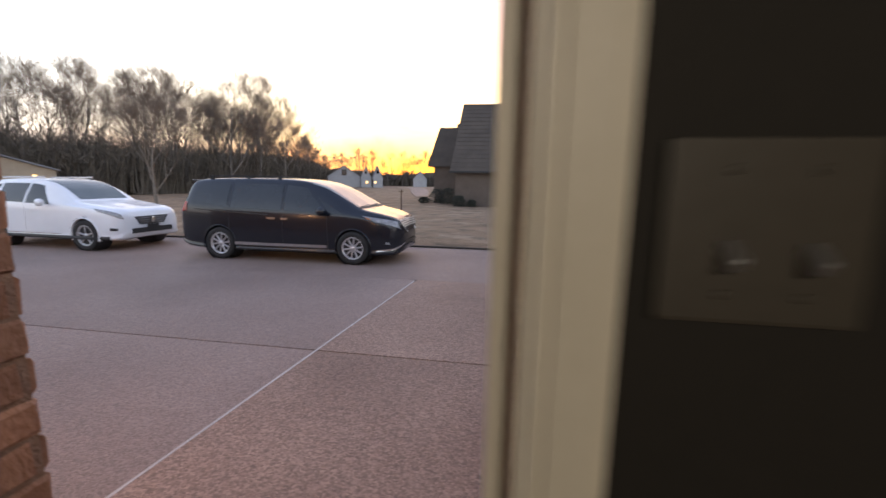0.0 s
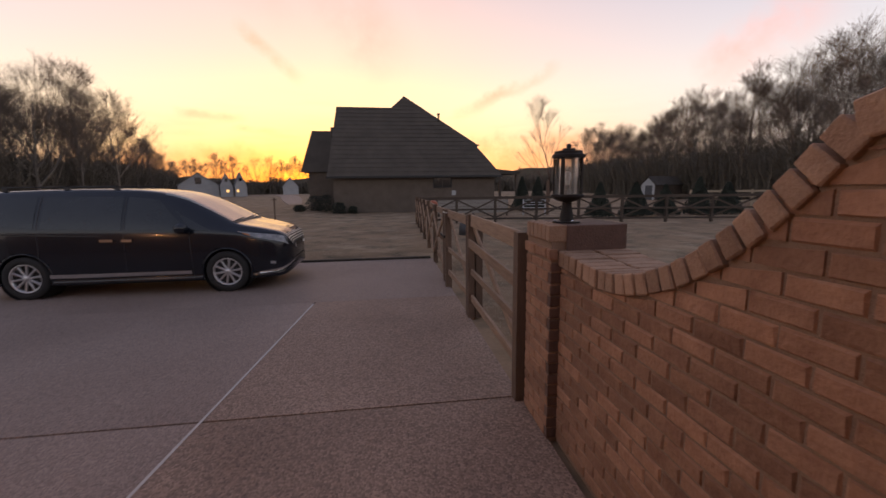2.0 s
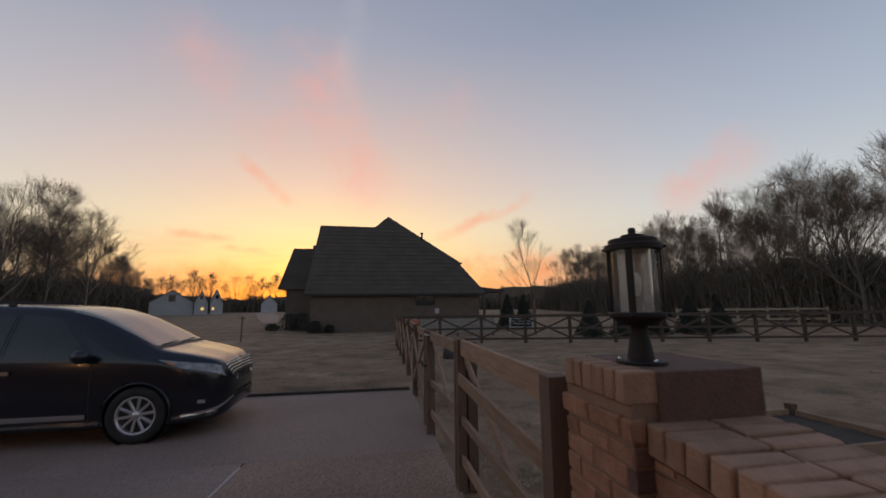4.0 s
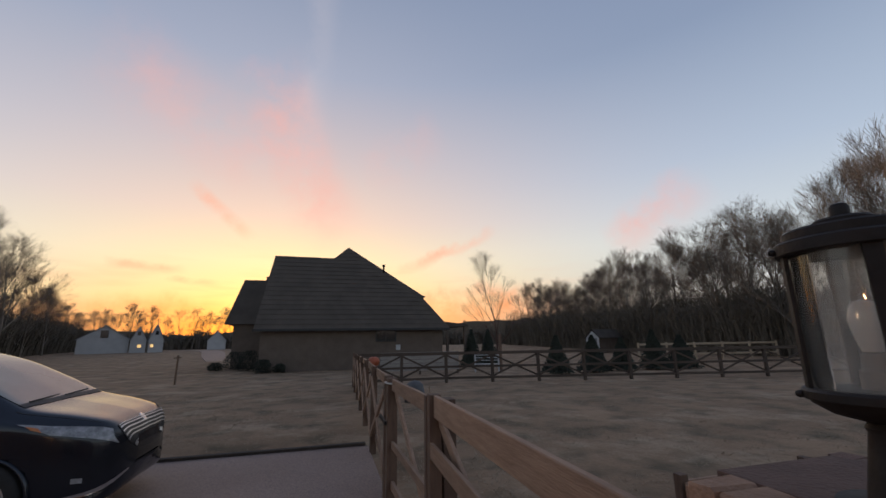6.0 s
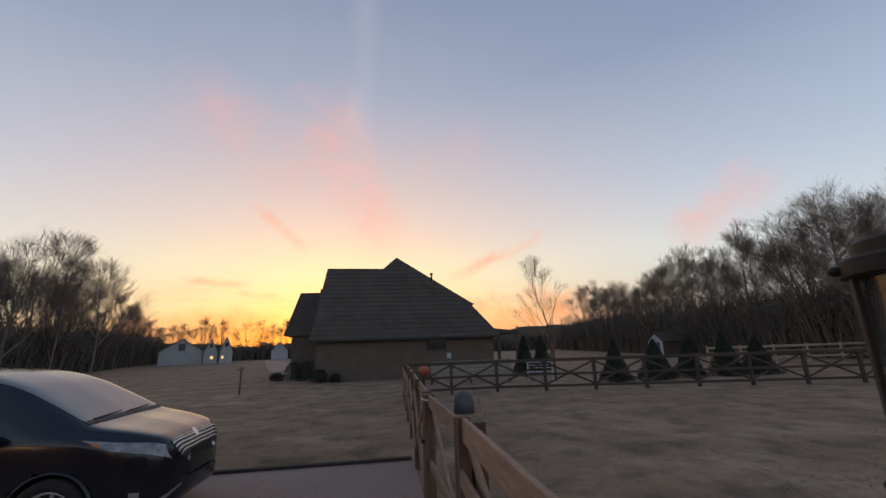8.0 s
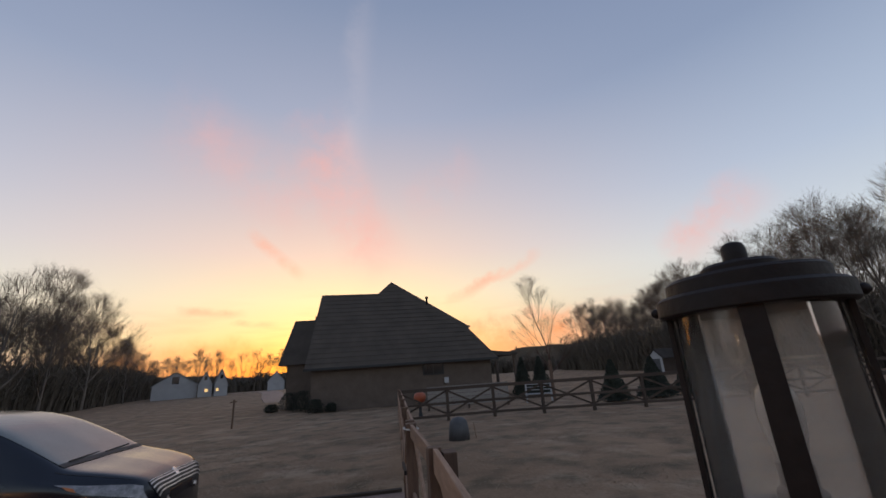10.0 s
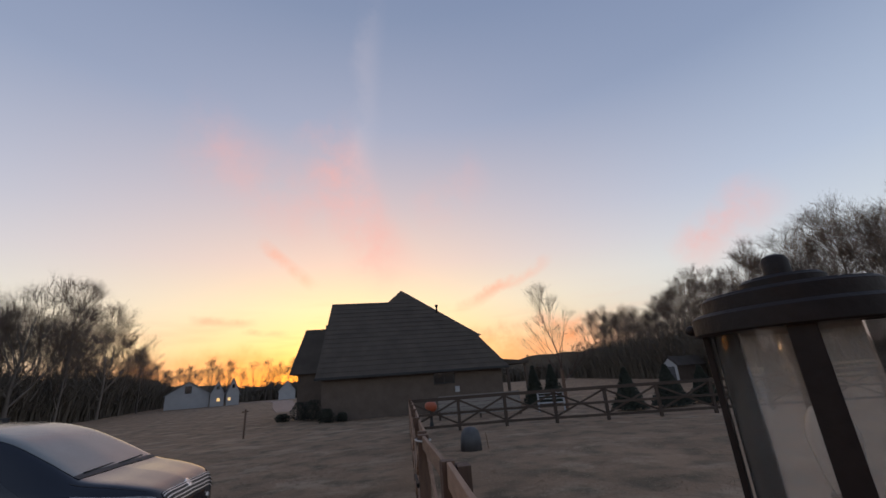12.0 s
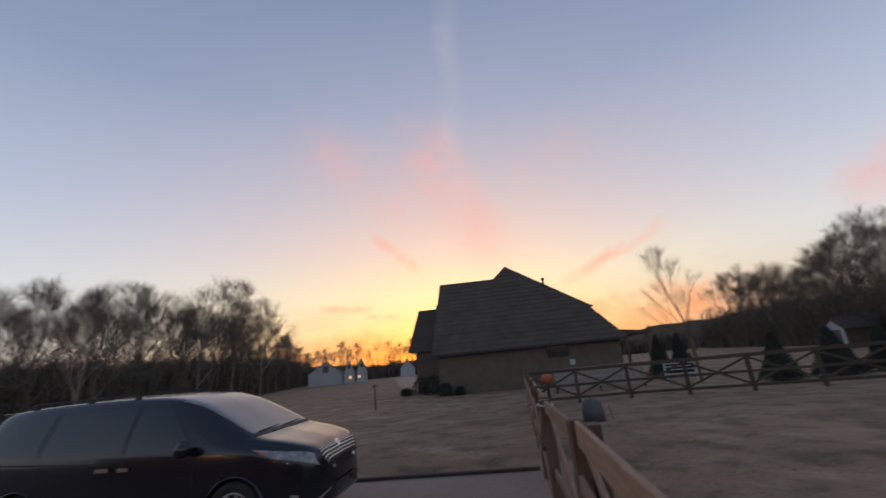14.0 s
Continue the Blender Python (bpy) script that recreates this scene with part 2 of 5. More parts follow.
M_PALEWOOD = material("grey_weathered_plank", (0.17, 0.15, 0.135), (0.27, 0.245, 0.22), 4, 0.85, bump=0.3, fine=26, vary=0.15, stretch=(0.7, 6, 6))
M_BULB = material("white_bulb", (0.50, 0.49, 0.47), (0.58, 0.57, 0.55), 3, 0.12, bump=0.0)
M_BARK = material("grey_bark", (0.10, 0.083, 0.068), (0.19, 0.158, 0.13), 3, 0.95, bump=0.4, fine=30, vary=0.2)
M_TWIG = material("twig_bark", (0.13, 0.098, 0.074), (0.22, 0.168, 0.128), 3, 0.95, bump=0.0, vary=0.25)
M_REDTWIG = material("reddish_twig", (0.07, 0.040, 0.030), (0.12, 0.070, 0.053), 3, 0.95, bump=0.0)
M_CONIFER = material("dark_evergreen", (0.013, 0.016, 0.010), (0.030, 0.034, 0.020), 3, 0.9, bump=0.3, vary=0.2)
M_BRUSH = material("winter_brush", (0.075, 0.062, 0.048), (0.145, 0.12, 0.09), 3, 0.95, bump=0.0, vary=0.2)


# ---- building helpers ----
def part(name, bm, mat, parent=None, label="", smooth=False):
    me = bpy.data.meshes.new(name)
    if smooth:
        for f in bm.faces:
            f.smooth = True
    bm.to_mesh(me)
    bm.free()
    if mat:
        me.materials.append(mat)
    ob = new(name, me)
    if parent:
        ob.parent = parent
    return tagged(ob, label)


def shared(name, me, m, parent=None):
    ob = new(name, me)
    ob.matrix_basis = m
    if parent:
        ob.parent = parent
    return ob


def mesh(name, verts, faces, mat, smooth=False):
    me = bpy.data.meshes.new(name)
    me.from_pydata(verts, [], faces)
    if smooth:
        me.shade_smooth()
    if mat:
        me.materials.append(mat)
    me.update()
    return me


def empty(name, at=(0, 0, 0), turn=0.0):
    ob = new(name)
    ob.matrix_basis = pose(*at, 0, 0, turn)
    return ob


def box(lo, hi, bevel=0.0, bm=None):
    bm = bm or bmesh.new()
    lo, hi = Vector(lo), Vector(hi)
    made = bmesh.ops.create_cube(bm, size=1.0, matrix=Matrix.Translation((lo + hi) / 2) @ Matrix.Diagonal((*(hi - lo), 1)))
    if bevel:
        edges = list({e for v in made["verts"] for e in v.link_edges})
        bmesh.ops.bevel(bm, geom=edges, offset=bevel, segments=2, affect="EDGES", profile=0.7)
    return bm


def beam(a, b, w, h, bevel=0.004, bm=None):
    """A board from a to b, w wide (across) and h high."""
    bm = bm or bmesh.new()
    a, b = Vector(a), Vector(b)
    d = b - a
    rot = d.to_track_quat("Y", "Z").to_matrix().to_4x4()
    made = bmesh.ops.create_cube(bm, size=1.0, matrix=Matrix.Translation((a + b) / 2) @ rot @ Matrix.Diagonal((w, d.length, h, 1)))
    if bevel:
        edges = list({e for v in made["verts"] for e in v.link_edges})
        bmesh.ops.bevel(bm, geom=edges, offset=bevel, segments=1, affect="EDGES")
    return bm


def lathe(profile, n=24, bm=None, at=(0, 0, 0)):
    """Turns (radius, z) pairs round z; closed where the radius is 0."""
    bm = bm or bmesh.new()
    rings = []
    for r, z in profile:
        if r < 1e-5:
            rings.append([bm.verts.new((at[0], at[1], at[2] + z))])
        else:
            rings.append([bm.verts.new((at[0] + r * math.cos(2 * math.pi * k / n), at[1] + r * math.sin(2 * math.pi * k / n), at[2] + z)) for k in range(n)])
    for a, b in zip(rings, rings[1:]):
        for k in range(n):
            q = [a[k % len(a)], a[(k + 1) % len(a)], b[(k + 1) % len(b)], b[k % len(b)]]
            q = list(dict.fromkeys(q))
            if len(q) > 2:
                bm.faces.new(q)
    bmesh.ops.recalc_face_normals(bm, faces=bm.faces)
    return bm


def smoothstep(a, b, x):
    t = min(max((x - a) / (b - a), 0.0), 1.0)
    return t * t * (3 - 2 * t)


def ground_z(x, y):
    """The lawns fall a hand's breadth towards the far house and rise again behind it."""
    return 0.02 - 0.16 * smoothstep(10.0, 32.0, y) + 0.5 * smoothstep(45.0, 100.0, y)


# ---- ground ----
def lawn_material():
    m = material("dormant_lawn", (0.16, 0.098, 0.055), (0.30, 0.195, 0.115), 0.6, 0.95, bump=0.9, fine=18)
    nt = m.node_tree
    N, L = nt.nodes.new, nt.links.new
    b = nt.nodes["Principled BSDF"]
    src = b.inputs["Base Color"].links[0].from_socket
    tc, n = N("ShaderNodeTexCoord"), N("ShaderNodeTexNoise")
    n.inputs["Scale"].default_value, n.inputs["Detail"].default_value = 1.3, 8.0
    L(tc.outputs["Object"], n.inputs["Vector"])
    r = N("ShaderNodeMapRange")
    L(n.outputs["Fac"], r.inputs[0])
    r.inputs[1].default_value, r.inputs[2].default_value = 0.48, 0.68
    mx = N("ShaderNodeMix")
    mx.data_type = "RGBA"
    L(r.outputs[0], mx.inputs[0])
    L(src, mx.inputs[6])
    mx.inputs[7].default_value = (0.105, 0.076, 0.042, 1)
    # bleached straw where the grass has thinned
    n2, r2, mx2 = N("ShaderNodeTexNoise"), N("ShaderNodeMapRange"), N("ShaderNodeMix")
    n2.inputs["Scale"].default_value, n2.inputs["Detail"].default_value, n2.inputs["Roughness"].default_value = 0.55, 9.0, 0.68
    L(tc.outputs["Object"], n2.inputs["Vector"])
    L(n2.outputs["Fac"], r2.inputs[0])
    r2.inputs[1].default_value, r2.inputs[2].default_value, r2.inputs[4].default_value = 0.52, 0.66, 0.75
    mx2.data_type = "RGBA"
    L(r2.outputs[0], mx2.inputs[0])
    L(mx.outputs[2], mx2.inputs[6])
    mx2.inputs[7].default_value = (0.36, 0.265, 0.175, 1)
    L(mx2.outputs[2], b.inputs["Base Color"])
    return m


M_LAWN = lawn_material()


def aggregate(name, c1, c2, scale, pebble, rough):
    """Concrete with its pebbles washed bare: cells of many tones in a paler matrix."""
    m = material(name, c1, c2, 0.5, rough, bump=0.0, fine=45)
    nt = m.node_tree
    N, L = nt.nodes.new, nt.links.new
    b = nt.nodes["Principled BSDF"]
    src = b.inputs["Base Color"].links[0].from_socket
    tc, vo, hsv, mr, mx = N("ShaderNodeTexCoord"), N("ShaderNodeTexVoronoi"), N("ShaderNodeSeparateColor"), N("ShaderNodeMapRange"), N("ShaderNodeMix")
    vo.inputs["Scale"].default_value = scale
    L(tc.outputs["Object"], vo.inputs["Vector"])
    L(vo.outputs["Color"], hsv.inputs[0])
    L(hsv.outputs[0], mr.inputs[0])
    mr.inputs[3].default_value, mr.inputs[4].default_value = 1 - pebble, 1 + pebble
    mx.data_type, mx.blend_type = "RGBA", "MULTIPLY"
    mx.inputs[0].default_value = 1.0
    L(src, mx.inputs[6])
    cb = N("ShaderNodeCombineColor")
    for k in range(3):
        L(mr.outputs[0], cb.inputs[k])
    L(cb.outputs[0], mx.inputs[7])
    L(mx.outputs[2], b.inputs["Base Color"])
    bp = N("ShaderNodeBump")
    bp.inputs["Strength"].default_value, bp.inputs["Distance"].default_value = 0.5, 0.006
    bp.invert = True
    L(vo.outputs["Distance"], bp.inputs["Height"])
    L(bp.outputs[0], b.inputs["Normal"])
    return m


M_CONCRETE = aggregate("exposed_aggregate_concrete", (0.165, 0.102, 0.073), (0.35, 0.235, 0.175), 72, 0.38, 0.8)
M_SMOOTHCON = aggregate("worn_concrete", (0.18, 0.124, 0.100), (0.29, 0.21, 0.172), 85, 0.3, 0.7)
M_CAULK = material("pale_joint_filler", (0.42, 0.38, 0.35), (0.55, 0.5, 0.46), 5, 0.8, bump=0.2)
M_SOIL = material("dark_soil", (0.03, 0.022, 0.016), (0.06, 0.045, 0.033), 5, 0.95, bump=0.8, fine=40)


def build_ground():
    xs = sorted({*np.linspace(-90, 90, 61).round(2), -1500, -700, -300, -150, 150, 300, 700, 1500})
    ys = sorted({*np.linspace(-40, 140, 73).round(2), 10.12, -1500, -600, -200, 200, 400, 800, 1500})
    verts = [(x, y, ground_z(x, y) if y > 10.1 or x > 1.29 else -0.06) for y in ys for x in xs]
    w = len(xs)
    faces = [(j * w + i, j * w + i + 1, (j + 1) * w + i + 1, (j + 1) * w + i) for j in range(len(ys) - 1) for i in range(w - 1)]
    g = new("ground", mesh("ground", verts, faces, M_LAWN, True))
    tagged(g, "brown dormant winter lawn reaching to the woods", "ground", kind="structure")
    return g


build_ground()


def build_driveway():
    drive = empty("driveway")
    tagged(drive, "pale exposed-aggregate concrete driveway with sawn joints", "driveway", kind="structure")
    bed = box((-26, -6.0, -0.30), (1.30, 10.02, -0.035))
    part("bed", bed, M_SOIL, drive)

    def line_x(y):
        return -1.28 + 0.092 * (y - 2.36)

    rows = [(-6.0, -0.4), (-0.4, 3.325), (3.345, 6.5)]
    for k, (a, b) in enumerate(rows):
        for side, mat in ((0, M_SMOOTHCON), (1, M_CONCRETE)):
            bm = bmesh.new()
            n = 6
            for i in range(n):
                y0, y1 = a + (b - a) * i / n, a + (b - a) * (i + 1) / n
                l0, l1 = (-14.0, -14.0) if side == 0 else (line_x(y0) + 0.012, line_x(y1) + 0.012)
                r0, r1 = (line_x(y0) - 0.012, line_x(y1) - 0.012) if side == 0 else (1.28, 1.28)
                top = [bm.verts.new(p) for p in ((l0, y0, 0), (r0, y0, 0), (r1, y1, 0), (l1, y1, 0))]
                low = [bm.verts.new((v.co.x, v.co.y, -0.1)) for v in top]
                bm.faces.new(top)
                for q in range(4):
                    bm.faces.new((top[q], low[q], low[(q + 1) % 4], top[(q + 1) % 4]))
            bmesh.ops.remove_doubles(bm, verts=bm.verts, dist=1e-4)
            part("slab", bm, mat, drive)
    part("slab", box((-14.0, 6.504, -0.1), (1.28, 10.0, 0.0)), M_SMOOTHCON, drive)
    bm = box((-26, -6, -0.1), (-14.02, 10.0, 0.0))
    part("slab", bm, M_SMOOTHCON, drive)
    # added dark strip that draws the shaded gap along the lawn's lip
    part("edging", box((-26, 10.0, -0.05), (1.24, 10.1, 0.045), 0.012), M_SOIL, drive, "dark strip standing for the shaded lip of the lawn")
    bm = bmesh.new()
    pts = [(-6 + 0.4 * i) for i in range(41)]
    for y0, y1 in zip(pts, pts[1:]):
        if y1 < 6.45:
            w0 = 0.011 + 0.004 * noise.noise((y0 * 3, 0, 0))
            w1 = 0.011 + 0.004 * noise.noise((y1 * 3, 0, 0))
            bm.faces.new([bm.verts.new(p) for p in ((line_x(y0) - w0, y0, 0.002), (line_x(y0) + w0, y0, 0.002), (line_x(y1) + w1, y1, 0.002), (line_x(y1) - w1, y1, 0.002))])
    part("joint_filler", bm, M_CAULK, drive, "pale filler strip in a joint")
    return drive


build_driveway()


def build_far_drive():
    """Pale drive curving away past the far house."""
    path = [(-10.6, 50.0, 0.7), (-14.0, 64.0, 1.4), (-18.5, 82.0, 1.7), (-23.0, 95.0, 1.9), (-27.5, 97.0, 1.8), (-33.0, 93.0, 1.6)]
    bm = bmesh.new()
    rows = []
    for k in range(8 * (len(path) - 1) + 1):
        x, y, w = catmull(np.array(path), k / 8)
        x1, y1, _ = catmull(np.array(path), k / 8 + 0.02) if k < 8 * (len(path) - 1) else (x - 0.5, y - 0.4, 0)
        d = Vector((x1 - x, y1 - y, 0)).normalized()
        side = Vector((d.y, -d.x, 0)) * w
        z = max(ground_z(x, y + q) for q in (-2.5, 0.0, 2.5)) + 0.035
        rows.append([bm.verts.new((x + sg * side.x, y + sg * side.y, z + dz)) for sg, dz in ((-1, -0.12), (-1, 0), (1, 0), (1, -0.12))])
    for a, b in zip(rows, rows[1:]):
        for q in range(3):
            bm.faces.new((a[q], a[q + 1], b[q + 1], b[q]))
    bmesh.ops.recalc_face_normals(bm, faces=bm.faces)
    ob = part("road", bm, M_SMOOTHCON)
    tagged(ob, "pale concrete drive curving away past the house", "driveway", kind="structure")


# ---- brickwork ----
def brick_meshes(name, size, mat, n=4, proud=0.0035):
    """Shared bricks of that size (length x, depth y with the face at -y, height z), with a worn chamfered face."""
    out = []
    L_, D, H_ = size
    rng = random.Random(len(name))
    for k in range(n):
        j = lambda: rng.uniform(-0.0025, 0.0025)
        c = 0.006
        back = [(-L_ / 2, D, -H_ / 2), (L_ / 2, D, -H_ / 2), (L_ / 2, D, H_ / 2), (-L_ / 2, D, H_ / 2)]
        mid = [(x + j(), -proud + c + j(), z + j()) for x, _, z in back]
        f = [(x * (1 - 2 * c / L_) + j(), -proud + j(), z * (1 - 2 * c / H_) + j()) for x, _, z in back]
        v = back + mid + f
        faces = [(8, 9, 10, 11)]
        for q in range(4):
            r = (q + 1) % 4
            faces += [(q, r, 4 + r, 4 + q), (4 + q, 4 + r, 8 + r, 8 + q)]
        me = bpy.data.meshes.new(name)
        me.from_pydata(v, [], faces)
        me.materials.append(mat)
        bm = bmesh.new()
        bm.from_mesh(me)
        bmesh.ops.recalc_face_normals(bm, faces=bm.faces)
        bm.to_mesh(me)
        bm.free()
        out.append(me)
    return out


BRICK_L, BRICK_H, JOINT = 0.198, 0.066, 0.011
STRETCHER = brick_meshes("brick", (BRICK_L, 0.05, BRICK_H), M_BRICK)
SHADE_STRETCHER = brick_meshes("cap_brick", (BRICK_L, 0.05, BRICK_H), M_SHADEBRICK)
RNG = random.Random(7)


def brick_face(parent, origin, turn, length, height, top=None, meshes=STRETCHER, z0=0.0):
    """Lays running bond on a face: along +x of the frame at origin turned by turn about z; the face looks along its -y."""
    base = pose(*origin, 0, 0, turn)
    course, row = BRICK_H + JOINT, 0
    z = z0 + JOINT
    while z + BRICK_H <= height + 0.02:
        x = -(BRICK_L + JOINT) / 2 if row % 2 else 0.0
        while x < length - 0.02:
            a, b = max(x, 0.0), min(x + BRICK_L, length)
            if b - a > 0.03:
                lim = min(top(a), top(b)) if top else height
                hi = min(z + BRICK_H, lim)
                if top and lim < z + BRICK_H - 0.002:
                    za, zb = [min(z + BRICK_H, top(q)) for q in (a, b)]
                    if max(za, zb) - z > 0.012:
                        za, zb = max(za, z + 0.004), max(zb, z + 0.004)
                        pr = -0.003
                        v = [(a, 0.05, z), (b, 0.05, z), (b, 0.05, zb), (a, 0.05, za), (a, pr, z), (b, pr, z), (b, pr, zb), (a, pr, za)]
                        me = mesh("brick", v, [(7, 6, 5, 4), (0, 1, 5, 4)[::-1], (1, 2, 6, 5)[::-1], (2, 3, 7, 6)[::-1], (3, 0, 4, 7)[::-1]], M_BRICK)
                        shared("brick", me, base.copy(), parent)
                elif hi - z > 0.02:
                    m = base @ pose((a + b) / 2, 0, (z + hi) / 2) @ Matrix.Diagonal(((b - a) / BRICK_L, 1, (hi - z) / BRICK_H, 1))
                    shared("brick", RNG.choice(meshes), m, parent)
            x += BRICK_L + JOINT
        z += course
        row += 1


WALL_X, WALL_Y0, WALL_Y1 = 1.335, 0.265, 2.76


def coping_top(y):
    """Height of the garden wall's swept top along its run."""
    d = max(0.0, 2.3 - y)
    sweep = 1.276 + 0.40 * d ** 2 + 0.06 * d ** 4
    flat, k = 1.91, 0.04
    h = min(max(0.5 + 0.5 * (flat - sweep) / k, 0.0), 1.0)
    return flat + (sweep - flat) * h - k * h * (1 - h) + 0.025 * smoothstep(2.3, 2.75, y)


def build_garden_wall():
    wall = empty("wall_garden", (0, 0, 0))
    tagged(wall, "red brick garden wall with a swept rowlock coping", "brick wall", kind="structure")
    n = 60
    ys = [WALL_Y0 + (WALL_Y1 - WALL_Y0) * k / n for k in range(n + 1)]
    bm = bmesh.new()
    cols = []
    for y in ys:
        t = coping_top(y) - 0.10
        cols.append([bm.verts.new(p) for p in ((WALL_X + 0.004, y, -0.05), (WALL_X + 0.004, y, t), (WALL_X + 0.42, y, t), (WALL_X + 0.42, y, -0.05))])
    for a, b in zip(cols, cols[1:]):
        for q in range(3):
            bm.faces.new((a[q], a[q + 1], b[q + 1], b[q]))
    bm.faces.new(cols[0])
    bm.faces.new(cols[-1])
    bmesh.ops.recalc_face_normals(bm, faces=bm.faces)
    part("mortar_core", bm, M_MORTAR, wall)
    # face towards the drive: runs along -y as seen from the drive
    brick_face(wall, (WALL_X, WALL_Y1, 0), -90, WALL_Y1 - WALL_Y0, 1.95, top=lambda x: coping_top(WALL_Y1 - x) - 0.112)
    # coping: two rows of bricks on edge across the wall, following the sweep
    y = WALL_Y1 - 0.042
    while y > WALL_Y0 + 0.03:
        slope = (coping_top(y + 0.02) - coping_top(y - 0.02)) / 0.04
        ang = math.degrees(math.atan(slope))
        z = coping_top(y) - 0.05
        for k, (x0, ln) in enumerate(((WALL_X - 0.022, 0.218), (WALL_X + 0.208, 0.235))):
            me = COPING_BRICK[(int(y * 91) + k) % len(COPING_BRICK)]
            m = pose(x0 + ln / 2 + RNG.uniform(-0.004, 0.004), y, z + RNG.uniform(-0.003, 0.003), ang, 0, RNG.uniform(-1.2, 1.2)) @ Matrix.Diagonal((ln / 0.218, 1, 1, 1))
            shared("coping_brick", me, m, wall)
        y -= 0.079 * math.cos(math.radians(ang)) + 0.002
    return wall


def loose_bricks(name, size, mat, n=5, bevel=0.006):
    out = []
    rng = random.Random(3)
    for k in range(n):
        bm = box([-s / 2 for s in size], [s / 2 for s in size])
        bmesh.ops.bevel(bm, geom=bm.edges[:], offset=bevel, segments=1, affect="EDGES")
        for v in bm.verts:
            v.co += Vector([rng.uniform(-0.002, 0.002) for _ in range(3)])
        me = bpy.data.meshes.new(name)
        bm.to_mesh(me)
        bm.free()
        me.materials.append(mat)
        out.append(me)
    return out


COPING_BRICK = loose_bricks("coping_brick", (0.218, 0.07, 0.10), M_COPING)
CAP_HEADER = loose_bricks("cap_header", (0.12, 0.062, 0.105), M_COPING)

PX0, PX1, PY0, PY1, PZ = 1.265, 1.755, 2.755, 3.20, 1.465


def build_pillar():
    p = empty("gate_pillar", (0, 0, 0))
    tagged(p, "square red brick gate pillar with a projecting brick cap", "brick pillar", kind="structure")
    part("mortar_core", box((PX0 + 0.004, PY0 + 0.004, -0.05), (PX1 - 0.004, PY1 - 0.004, PZ - 0.02)), M_MORTAR, p)
    brick_face(p, (PX0, PY1, 0), -90, PY1 - PY0, 1.22)
    # narrow face beside the wall: its shade comes from the darker bricks
    brick_face(p, (PX0, PY0, 0), 0, WALL_X - PX0 + 0.01, 1.22, meshes=SHADE_STRETCHER)
    brick_face(p, (PX1, PY1, 0), 180, PX1 - PX0, 1.22)
    # cap: two stretcher courses and a rim of bricks on edge
    brick_face(p, (PX0 - 0.012, PY1 + 0.012, 0), -90, PY1 - PY0 + 0.024, 1.33, z0=1.235)
    # cap face in the darker colour too, for the shade it stands in
    part("cap_face", box((PX0 + 0.098, PY0 - 0.014, 1.20), (PX1 + 0.010, PY0 + 0.05, PZ - 0.003), 0.007), M_SHADEBRICK, p, "smooth rendered face of the cap, its shade put in the colour")
    brick_face(p, (PX1 + 0.012, PY0 - 0.012, 0), 90, PY1 - PY0 + 0.024, PZ, z0=1.232, meshes=SHADE_STRETCHER)
    y = PY0 + 0.03
    while y < PY1:
        m = pose(PX0 + 0.045, y, PZ - 0.055, 0, 0, RNG.uniform(-1, 1))
        shared("cap_brick", RNG.choice(CAP_HEADER), m, p)
        y += 0.072
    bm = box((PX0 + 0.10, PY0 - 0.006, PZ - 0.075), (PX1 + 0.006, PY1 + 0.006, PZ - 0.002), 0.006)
    part("cap_slab", bm, M_SHADEBRICK, p, "dark mortared brick top")
    part("cap_brick", box((PX1 + 0.0, PY0 + 0.02, PZ - 0.19), (PX1 + 0.035, PY0 + 0.14, PZ - 0.12), 0.004), M_SHADEBRICK, p)
    return p


